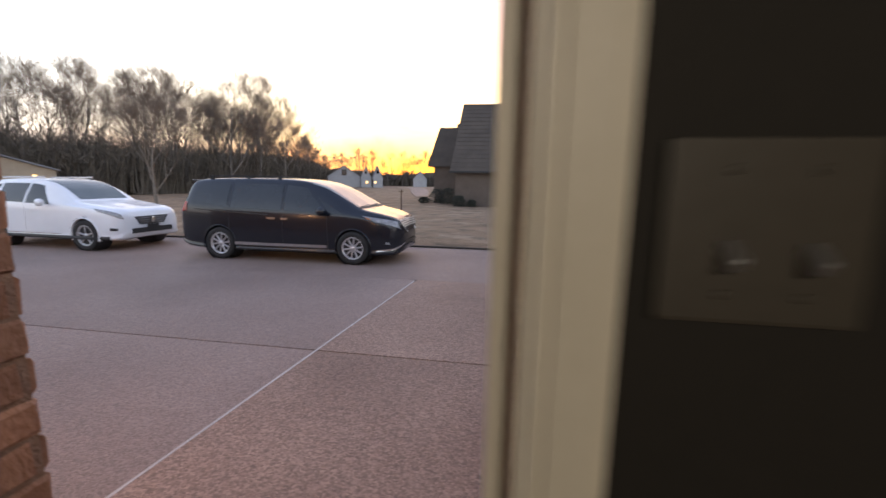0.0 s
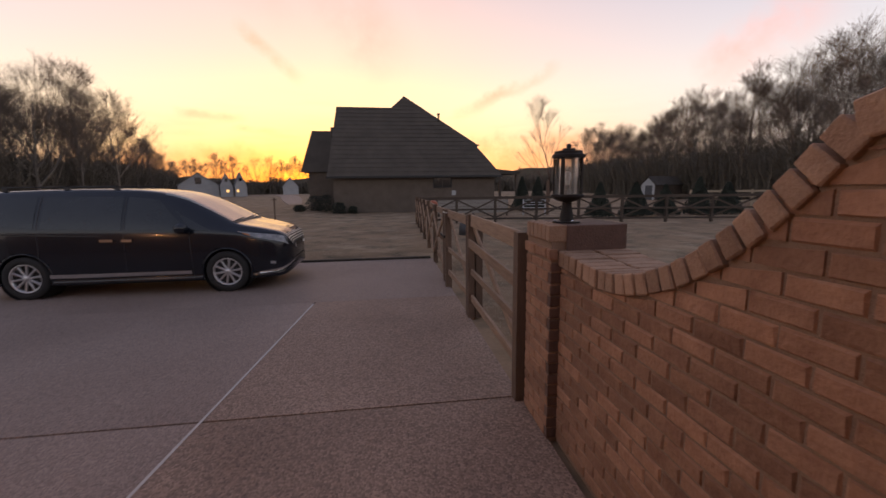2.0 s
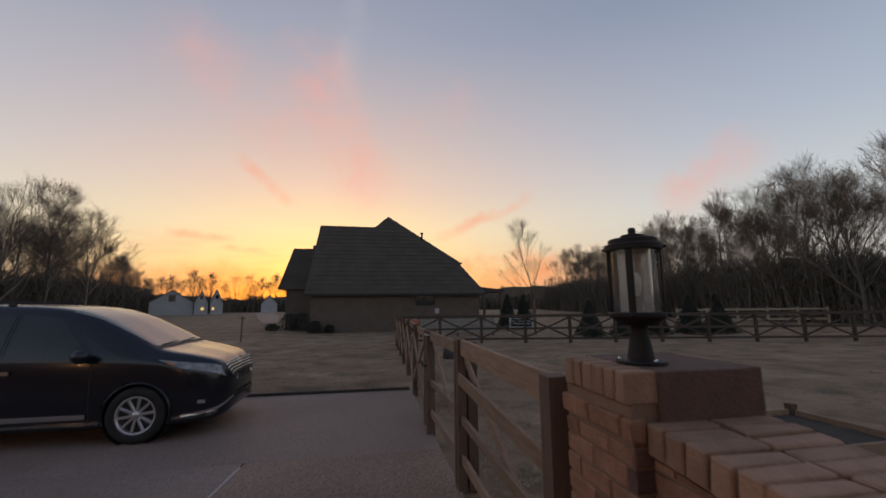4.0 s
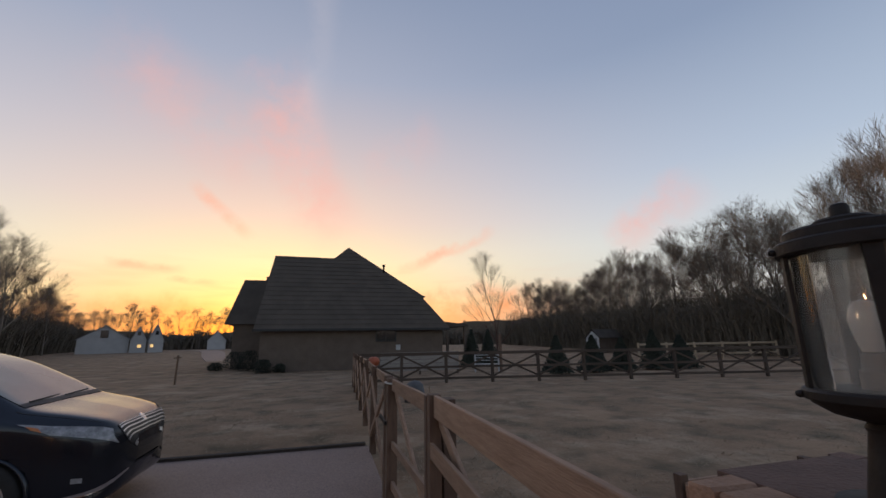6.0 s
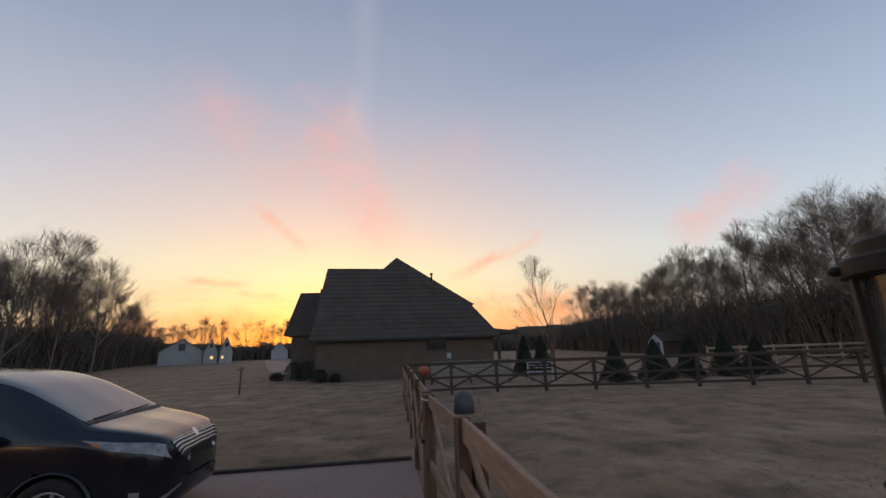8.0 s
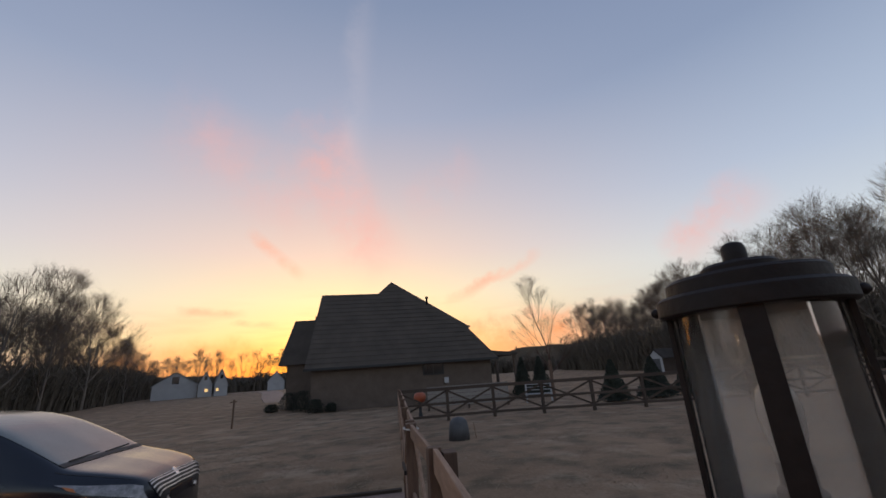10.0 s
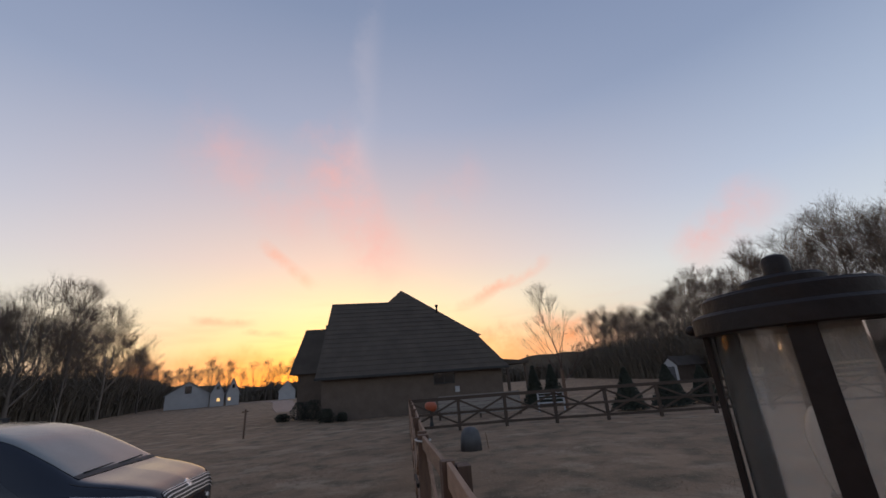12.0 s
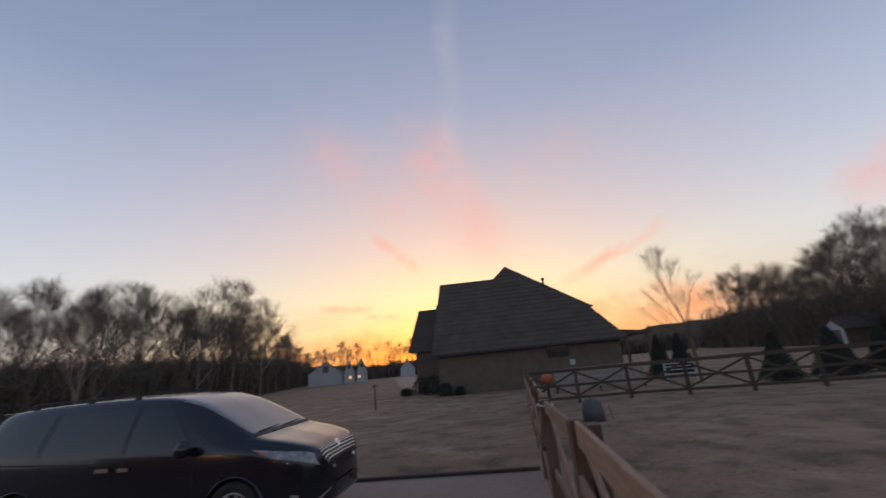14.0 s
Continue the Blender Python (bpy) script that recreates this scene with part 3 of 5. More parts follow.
# ---- lantern on the pillar ----
def build_lantern():
    ob = empty("pillar_lantern", (1.437, 2.925, PZ), 0.0)
    tagged(ob, "round dark bronze pillar lantern with a seeded glass cylinder", "lantern")

    def turned(name, profile, n=48, mat=M_LAMPMETAL, label=""):
        pc = part(name, lathe(profile, n), mat, ob, label, smooth=True)
        pc.data.set_sharp_from_angle(angle=radians(35))
        return pc

    def disc(name, r, a, b):
        turned(name, [(0, a), (r - 0.002, a), (r, a + 0.002), (r, b - 0.004), (r - 0.004, b), (0, b)])

    turned("foot", [(0, 0), (0.088, 0), (0.090, 0.004), (0.088, 0.010), (0.058, 0.013), (0.048, 0.016), (0.046, 0.03), (0.036, 0.085), (0.030, 0.12), (0.033, 0.128), (0.028, 0.136), (0, 0.137)], 36)
    for k in range(3):
        a = radians(35 + 120 * k)
        part("screw", lathe([(0, 0.009), (0.009, 0.009), (0.009, 0.017), (0.005, 0.021), (0, 0.021)], 12, at=(0.073 * math.cos(a), 0.073 * math.sin(a), 0)), M_CHROME, ob, "bright fixing screw", smooth=True)
    turned("base_dish", [(0, 0.136), (0.03, 0.137), (0.070, 0.148), (0.094, 0.164), (0.098, 0.172), (0, 0.172)])
    disc("base_ring", 0.1055, 0.171, 0.189)
    h0, h1, r = 0.188, 0.425, 0.086
    for k in range(4):
        a = 45 + 90 * k
        bar = part("upright_bar", box((r + 0.004, -0.0125, h0 - 0.012), (r + 0.011, 0.0125, h1 + 0.003), 0.0015), M_LAMPMETAL, ob)
        bar.matrix_basis = pose(0, 0, 0, 0, 0, a)
        for z in (h0 - 0.010,) if k == 2 else (h0 - 0.010, h1 + 0.010):
            kn = part("knob", lathe([(0, 0), (0.006, 0), (0.007, 0.006), (0.004, 0.011), (0, 0.012)], 12), M_LAMPMETAL, ob, smooth=True)
            kn.matrix_basis = pose(0, 0, 0, 0, 0, a) @ pose(0.104, 0, z, 0, 90, 0)
    pane = part("glass_cylinder", lathe([(r, h0 + 0.001), (r, h1), (r - 0.003, h1), (r - 0.003, h0 + 0.001), (r, h0 + 0.001)], 64), M_LAMPGLASS, ob, "cloudy seeded glass", smooth=True)
    pane.data.set_sharp_from_angle(angle=radians(35))
    pane.visible_shadow = False
    disc("roof_rim", 0.1055, h1 - 0.001, h1 + 0.024)
    disc("roof_tier", 0.090, h1 + 0.023, h1 + 0.045)
    disc("roof_step", 0.044, h1 + 0.044, h1 + 0.062)
    turned("finial", [(0.0145, h1 + 0.060), (0.0145, h1 + 0.083), (0.012, h1 + 0.089), (0.006, h1 + 0.092), (0, h1 + 0.0925)], 24)
    turned("socket", [(0, h0), (0.024, h0), (0.024, h0 + 0.03), (0.018, h0 + 0.036), (0.018, h0 + 0.06), (0, h0 + 0.06)], 24, M_GREYSOCKET, "grey lamp socket")
    turned("bulb", [(0, h0 + 0.06), (0.014, h0 + 0.062), (0.018, h0 + 0.075), (0.022, h0 + 0.10), (0.024, h0 + 0.118), (0.020, h0 + 0.138), (0.012, h0 + 0.149), (0, h0 + 0.152)], 24, M_BULB, "unlit white bulb")
    return ob


# ---- board fences ----
def post(parent, x, y, top, size=0.1, z0=0.0, mat=None):
    part("post", box((x - size / 2, y - size / 2, z0 - 0.1), (x + size / 2, y + size / 2, top), 0.006), mat or M_POST, parent)


def fence_bay(parent, a, b, z0, z1, cross=True, side=0.0, mat=None):
    """Three boards and crossed braces between posts at a and b (x, y)."""
    a, b = Vector((*a, 0)), Vector((*b, 0))
    d = (b - a).normalized()
    nrm = Vector((d.y, -d.x, 0)) * side
    up = Vector((0, 0, 1))
    for z, h in ((1.235, 0.125), (0.68, 0.09), (0.22, 0.10)):
        part("rail", beam(a + nrm + up * (z0 + z), b + nrm + up * (z1 + z), 0.034, h), mat or M_WOOD, parent)
    if cross:
        for p, q in (((a, z0 + 0.27), (b, z1 + 1.15)), ((a, z0 + 1.15), (b, z1 + 0.27))):
            part("brace", beam(p[0] - nrm * 1.0 + up * p[1] + d * 0.03, q[0] - nrm * 1.0 + up * q[1] - d * 0.03, 0.03, 0.075), mat or M_WOOD, parent)


FX = 1.30


def fence_x(y):
    """The fence leaves the gate and bends slightly away from the drive."""
    return 1.27 + 0.028 * max(0.0, y - 8.0)


def gate_leaf(name, label, a, b, rails, braces):
    g = empty(name)
    tagged(g, label, "wooden gate")
    up, A, B = Vector((0, 0, 1)), Vector((*a, 0)), Vector((*b, 0))
    for z, h in rails:
        part("rail", beam(A + up * z, B + up * z, 0.034, h), M_WOOD, g)
    for za, zb, dx, h in braces:
        off = Vector((dx, 0, 0))
        part("brace", beam(A + up * za + off, B + up * zb + off, 0.028, h), M_WOOD, g)
    return g


def build_fences():
    f = empty("drive_fence")
    tagged(f, "weathered brown board fence with crossed braces beside the drive", "wooden fence")
    ys = [7.55, 9.55, 11.6, 13.65, 15.7, 17.75, 19.6]
    level = lambda y: ground_z(1.4, y) if y > 10 else 0.0
    for y in ys:
        post(f, fence_x(y), y, level(y) + 1.33, 0.1, level(y))
    for a, b in zip(ys, ys[1:]):
        fence_bay(f, (fence_x(a), a), (fence_x(b), b), level(a), level(b), side=0.045)
    # gate by the pillar, in two leaves
    g = gate_leaf("driveway_gate", "weathered wooden field gate with diagonal braces, closed", (FX - 0.02, 3.36), (FX, 5.42), ((1.285, 0.15), (0.62, 0.075), (0.27, 0.085)),
                  ((0.95, 1.0, -0.031, 0.105), (0.30, 1.21, 0.031, 0.075)))
    post(g, FX - 0.035, 3.31, 1.365, 0.11)
    post(g, FX - 0.005, 5.42, 1.365, 0.085)
    part("stop_block", box((FX + 0.05, 5.36, 0.0), (FX + 0.14, 5.50, 1.33), 0.006), M_POST, g, "dark post behind the gate's edge")
    g2 = gate_leaf("second_gate_leaf", "narrow weathered wooden gate leaf, closed", (FX - 0.005, 5.53), (1.255, 7.08), ((1.27, 0.125), (0.66, 0.075), (0.27, 0.085)), ((0.30, 1.2, 0.031, 0.07),))
    post(g2, FX - 0.012, 5.525, 1.345, 0.07)
    post(g2, 1.25, 7.13, 1.34, 0.11)
    part("latch", box((1.165, 7.08, 0.86), (1.19, 7.56, 0.90), 0.004), M_LAMPMETAL, g2, "dark metal latch")
    part("tie", lathe([(0.076, -0.008), (0.086, -0.004), (0.086, 0.004), (0.076, 0.008)], 16), M_STRAP, g2, "pale cord tied round the post").matrix_basis = pose(1.25, 7.13, 1.29, 6, 4, 0)
    # field fence across, beyond the yard
    c = empty("field_fence")
    tagged(c, "weathered board fence with crossed braces across the field", "wooden fence")
    pts = [(1.62 + 1.93 * k, 19.75 - 0.26 * max(0.0, 1.93 * k - 3.9)) for k in range(17)]
    for x, y in pts:
        z = ground_z(x, y)
        post(c, x, y, z + 1.28, 0.11, z, M_FARWOOD)
    for a, b in zip(pts, pts[1:]):
        fence_bay(c, a, b, ground_z(*a) - 0.02, ground_z(*b) - 0.02, side=0.05, mat=M_FARWOOD)
    # paler rail fence at the foot of the east wood
    e = empty("paddock_fence")
    tagged(e, "pale three-rail board fence before the woods", "wooden fence")
    pts = [(25.0 + 2.4 * k, 30.8 - 0.45 * k) for k in range(6)]
    for x, y in pts:
        post(e, x, y, ground_z(x, y) + 1.4, 0.12, ground_z(x, y), M_TAN)
    for a, b in zip(pts, pts[1:]):
        for z in (0.45, 0.85, 1.25):
            part("rail", beam((*a, ground_z(*a) + z), (*b, ground_z(*b) + z), 0.04, 0.16), M_TAN, e)


# ---- cars ----
def catmull(P, t):
    """P: array (n, ...) at 0..n-1; value at t."""
    n = len(P)
    i = int(min(max(math.floor(t), 0), n - 2))
    f = t - i
    p0, p1, p2, p3 = P[max(i - 1, 0)], P[i], P[i + 1], P[min(i + 2, n - 1)]
    m1, m2 = (p2 - p0) * 0.42, (p3 - p1) * 0.42
    return (2 * f**3 - 3 * f**2 + 1) * p1 + (f**3 - 2 * f**2 + f) * m1 + (-2 * f**3 + 3 * f**2) * p2 + (f**3 - f**2) * m2


M_SUVGLASS = material("clear_car_glass", (0.06, 0.075, 0.075), (0.09, 0.105, 0.105), 2, 0.1, bump=0.0, spec=0.8)


class CarShell:
    """A body lofted through stations (distance from the nose, sill z, belt z, top z, half width, half width at the roof)."""

    def __init__(self, stations):
        self.s = [q[0] for q in stations]
        secs = []
        for s, zb, belt, top, w, wt in stations:
            d = top - belt
            secs.append([(0, zb), (w * 0.93, zb), (w * 0.99, zb + 0.13), (w, zb + (belt - zb) * 0.55), (w * 0.978, belt),
                         ((w * 0.978 + wt + 0.05) / 2 + 0.012, belt + d * 0.45), (wt + 0.05, belt + d * 0.84), (wt - 0.05, belt + d * 0.965),
                         (wt * 0.5, top - 0.006), (0, top)])
        self.P = np.array(secs)

    def u_of(self, s):
        return float(np.interp(s, self.s, range(len(self.s))))

    def at(self, s, v, out=0.0):
        """Point at distance s from the nose, v from 0 (under the sill) to 9 (roof's middle), and on to 18 on the other side."""
        side = 1 if v <= 9 else -1
        vv = v if v <= 9 else 18 - v
        u = self.u_of(s)

        def raw(u_, v_):
            sec = catmull(self.P, u_)
            y, z = catmull(sec, v_)
            return Vector((-float(catmull(np.array(self.s)[:, None], u_)[0]), -y, z))

        p = raw(u, vv)
        if out:
            e = 0.02
            du = raw(min(u + e, len(self.s) - 1), vv) - raw(max(u - e, 0), vv)
            dv = raw(u, min(vv + e, 9)) - raw(u, max(vv - e, 0))
            nrm = dv.cross(du)
            if nrm.length > 1e-9:
                nrm.normalize()
                c = Vector((p.x, 0, 0.75))
                if nrm.dot(p - c) < 0:
                    nrm = -nrm
                p = p + nrm * out
        return Vector((p.x, p.y * side, p.z))

    def body(self, nu=150, nv=60, wheels=(), r=0.3):
        bm = bmesh.new()
        S = [self.s[0] + (self.s[-1] - self.s[0]) * (0.5 - 0.5 * math.cos(math.pi * i / nu)) for i in range(nu + 1)]
        V = [18 * j / (2 * nv) for j in range(2 * nv)]
        rings = [[bm.verts.new(self.at(s, v)) for v in V] for s in S]
        for a, b in zip(rings, rings[1:]):
            for j in range(len(V)):
                bm.faces.new((a[j], a[(j + 1) % len(V)], b[(j + 1) % len(V)], b[j]))
        bm.faces.new(rings[0])
        bm.faces.new(rings[-1])
        bmesh.ops.recalc_face_normals(bm, faces=bm.faces)
        gone = []
        for f in bm.faces:
            c = f.calc_center_median()
            if abs(c.y) > 0.62 and any(math.hypot(c.x + s, c.z - r * 1.02) < r * 1.15 for s in wheels):
                gone.append(f)
        bmesh.ops.delete(bm, geom=gone, context="FACES")
        return bm

    def patch(self, corners, out=0.006, n=10, flip=False):
        """A panel lying on the shell between four (s, v) corners: low front, low rear, high rear, high front."""
        bm = bmesh.new()
        a, b, c, d = [np.array(q, float) for q in corners]
        grid = []
        for i in range(n + 1):
            row = []
            for j in range(n + 1):
                f, g = i / n, j / n
                s, v = (a * (1 - f) + b * f) * (1 - g) + (d * (1 - f) + c * f) * g
                if flip:
                    v = 18 - v
                row.append(bm.verts.new(self.at(s, v, out)))
            grid.append(row)
        for i in range(n):
            for j in range(n):
                bm.faces.new((grid[i][j], grid[i + 1][j], grid[i + 1][j + 1], grid[i][j + 1]))
        bmesh.ops.recalc_face_normals(bm, faces=bm.faces)
        return bm


def build_wheel(parent, s, y, r, spokes, sign):
    w = part("wheel", lathe([(0, -0.09), (r * 0.66, -0.09), (r * 0.66, 0.05), (0, 0.05)], 28), M_BLACKPLASTIC, parent)
    w.matrix_basis = pose(-s, y, r, 90 * sign, 0, 0)
    prof = [(r * 0.66, -0.10), (r * 0.9, -0.11), (r, -0.085), (r, 0.085), (r * 0.95, 0.105), (r * 0.80, 0.113), (r * 0.68, 0.10), (r * 0.66, 0.02)]
    part("tyre", lathe(prof, 40), M_RUBBER, w, smooth=True)
    part("rim", lathe([(r * 0.69, 0.095), (r * 0.67, 0.102), (r * 0.61, 0.09), (r * 0.60, 0.03)], 40), M_ALLOY, w, smooth=True)
    part("hub", lathe([(0, 0.088), (r * 0.13, 0.086), (r * 0.17, 0.06), (r * 0.17, 0.03)], 20), M_ALLOY, w, smooth=True)
    for k in range(spokes):
        an = 2 * math.pi * (k + 0.25) / spokes
        c, sn = math.cos(an), math.sin(an)
        bm = beam((c * r * 0.12, sn * r * 0.12, 0.066), (c * r * 0.63, sn * r * 0.63, 0.078), r * 0.10, 0.03, 0.006)
        part("spoke", bm, M_ALLOY, w)
    return w


def build_car(name, label, stations, paint, wheels, r, windows, shield, extras, glass_mat, spokes, track, shield_mat=None):
    ob = empty(name)
    tagged(ob, label, "car")
    sh = CarShell(stations)
    part("body", sh.body(wheels=wheels, r=r), paint, ob, smooth=True)
    for side in (0, 1):
        for q in windows:
            part("window", sh.patch(q, 0.005, flip=bool(side)), glass_mat, ob, "dark tinted side window", smooth=True)
        for s in wheels:
            sg = -1 if side == 0 else 1
            well = part("wheel_well", lathe([(0, -0.34), (r * 1.12, -0.34), (r * 1.12, -0.01)], 36), M_BLACKPLASTIC, ob)
            well.matrix_basis = pose(-s, sg * (track + 0.004), r * 1.02, -90 * sg, 0, 0)
            arch = lathe([(r * 1.10, -0.06), (r * 1.10, 0.004), (r * 1.13, 0.006), (r * 1.16, 0.0), (r * 1.17, -0.06)], 40)
            bmesh.ops.delete(arch, geom=[v for v in arch.verts if v.co.y < -r * 0.45], context="VERTS")
            a = part("wheel_arch", arch, paint, ob, smooth=True)
            a.matrix_basis = Matrix(((1, 0, 0, -s), (0, 0, sg, sg * (track + 0.004)), (0, 1, 0, r * 1.02), (0, 0, 0, 1)))
            build_wheel(ob, s, sg * (track - 0.10), r, spokes, -sg)
        for nm, q, out, mat, lb in extras:
            part(nm, sh.patch(q, out, flip=bool(side)), mat, ob, lb, smooth=True)
    part("windshield", sh.patch(shield, 0.005, 16), shield_mat or M_WINDSHIELD, ob, "sloping windshield reflecting the pale sky over a paler glass colour", smooth=True)
    return ob, sh


def build_van():
    st = [(0.0, 0.36, 0.58, 0.67, 0.32, 0.24), (0.03, 0.29, 0.66, 0.79, 0.54, 0.42), (0.10, 0.23, 0.73, 0.905, 0.71, 0.55), (0.22, 0.20, 0.79, 0.985, 0.82, 0.64), (0.50, 0.20, 0.88, 1.065, 0.925, 0.72),
          (0.76, 0.20, 0.95, 1.12, 0.955, 0.75), (0.92, 0.20, 0.98, 1.175, 0.965, 0.74), (1.25, 0.20, 1.01, 1.365, 0.972, 0.71), (1.65, 0.20, 1.03, 1.575, 0.98, 0.675), (2.05, 0.20, 1.04, 1.70, 0.98, 0.665),
          (2.5, 0.20, 1.05, 1.75, 0.98, 0.665), (3.3, 0.20, 1.07, 1.765, 0.98, 0.665), (4.2, 0.21, 1.10, 1.75, 0.98, 0.66), (4.68, 0.24, 1.12, 1.715, 0.96, 0.65),
          (4.86, 0.27, 1.12, 1.62, 0.935, 0.64), (4.99, 0.32, 1.05, 1.24, 0.89, 0.66), (5.06, 0.40, 0.85, 1.0, 0.80, 0.60)]
    windows = [((1.58, 4.12), (2.50, 4.12), (2.50, 5.85), (2.04, 5.8)), ((1.20, 4.14), (1.50, 4.12), (1.80, 5.35), (1.52, 4.85)),
               ((2.60, 4.12), (3.72, 4.15), (3.72, 5.85), (2.60, 5.85)), ((3.81, 4.15), (4.68, 4.35), (4.56, 5.85), (3.81, 5.85))]
    shield = ((0.94, 6.75), (0.94, 11.25), (1.98, 11.45), (1.98, 6.55))
    extras = [("headlight", ((0.07, 4.35), (0.54, 4.05), (0.82, 4.45), (0.14, 5.7)), 0.007, M_LENS, "clear swept-back headlight"),
              ("indicator", ((0.60, 4.12), (0.68, 4.17), (0.74, 4.36), (0.64, 4.38)), 0.011, M_AMBER, "amber corner of the headlight"),
              ("tail_light", ((4.80, 3.75), (5.03, 3.75), (4.98, 4.6), (4.80, 4.35)), 0.008, M_REDLENS, "red tail light"),
              ("side_trim", ((1.55, 2.02), (3.66, 2.02), (3.66, 2.24), (1.55, 2.24)), 0.014, M_CHROME, "bright chrome sill strip"),
              ("door_handle", ((2.42, 3.58), (2.58, 3.58), (2.58, 3.68), (2.42, 3.68)), 0.03, M_CHROME, "chrome handle"),
              ("door_handle", ((2.72, 3.58), (2.90, 3.58), (2.90, 3.68), (2.72, 3.68)), 0.03, M_CHROME, "chrome handle"),
              ("bumper_trim", ((0.02, 1.9), (0.50, 1.72), (0.50, 1.95), (0.02, 2.25)), 0.012, M_CHROME, "bright lower bumper strip"),
              ("fog_lamp", ((0.26, 2.55), (0.34, 2.55), (0.34, 2.75), (0.26, 2.75)), 0.008, M_LENS, "small round fog lamp"),
              ("door_seam", ((2.55, 1.6), (2.558, 1.6), (2.558, 5.9), (2.55, 5.9)), 0.003, M_DARKSEAL, ""),
              ("door_seam", ((3.76, 1.6), (3.768, 1.6), (3.768, 5.9), (3.76, 5.9)), 0.003, M_DARKSEAL, ""),
              ("door_seam", ((1.52, 1.6), (1.528, 1.6), (1.548, 4.05), (1.54, 4.05)), 0.003, M_DARKSEAL, ""),
              ("slide_rail", ((2.9, 3.78), (4.6, 3.85), (4.6, 3.9), (2.9, 3.83)), 0.003, M_DARKSEAL, "dark slot of the sliding door"),
              ("bonnet_seam", ((0.22, 6.1), (0.90, 5.7), (0.90, 5.76), (0.22, 6.16)), 0.003, M_DARKSEAL, "")]
    ob, sh = build_car("minivan", "black minivan parked across the driveway, chrome trim", st, M_VANPAINT, (1.0, 4.03), 0.345, windows, shield, extras, M_CARGLASS, 10, 0.975)
    grille = part("grille", sh.patch(((0.006, 5.0), (0.006, 13.0), (0.125, 11.5), (0.125, 6.5)), 0.004, 18), M_BLACKPLASTIC, ob, "dark grille", smooth=True)
    for k in range(6):
        v0, s0 = 5.1 + 0.25 * k, 0.008 + 0.021 * k
        part("slat", sh.patch(((s0, v0), (s0, 18 - v0), (s0 + 0.007, 17.92 - v0), (s0 + 0.007, v0 + 0.08)), 0.014, 18), M_ALLOY, grille, "chrome bar", smooth=True)
    part("badge", lathe([(0, -0.004), (0.055, -0.004), (0.06, 0.004), (0.045, 0.008), (0, 0.008)], 20), M_CHROME, ob, "oval chrome badge").matrix_basis = pose(-0.10, 0, 0.90, 0, 50, 0)
    part("cowl", sh.patch(((0.875, 6.7), (0.875, 11.3), (0.94, 11.3), (0.94, 6.7)), 0.006, 16), M_BLACKPLASTIC, ob, "black wiper cowl", smooth=True)
    part("rear_spoiler", box((-4.93, -0.60, 1.665), (-4.66, 0.60, 1.70), 0.012), M_VANPAINT, ob)
    for sg in (-1, 1):
        mr = part("door_mirror", lathe([(0, -0.10), (0.06, -0.09), (0.095, 0), (0.06, 0.09), (0, 0.10)], 16), M_VANPAINT, ob, smooth=True)
        mr.matrix_basis = pose(-1.62, sg * 1.08, 1.10, 0, 90, 25 * sg)
        part("roof_rail", beam((-2.7, sg * 0.60, 1.785), (-4.45, sg * 0.60, 1.785), 0.03, 0.022, 0.008), M_BLACKPLASTIC, ob, "black roof rail")
        for s in (2.75, 3.5, 4.4):
            part("rail_foot", box((-s - 0.04, sg * 0.60 - 0.014, 1.72), (-s + 0.04, sg * 0.60 + 0.014, 1.783), 0.004), M_BLACKPLASTIC, ob)
        part("wiper", beam((-0.93, sg * 0.30 - 0.28, 1.185), (-0.965, sg * 0.30 + 0.26, 1.200), 0.02, 0.015, 0.003), M_BLACKPLASTIC, ob)
    ob.matrix_basis = pose(-1.47, 8.42, 0, 0, 0, 0)
    return ob


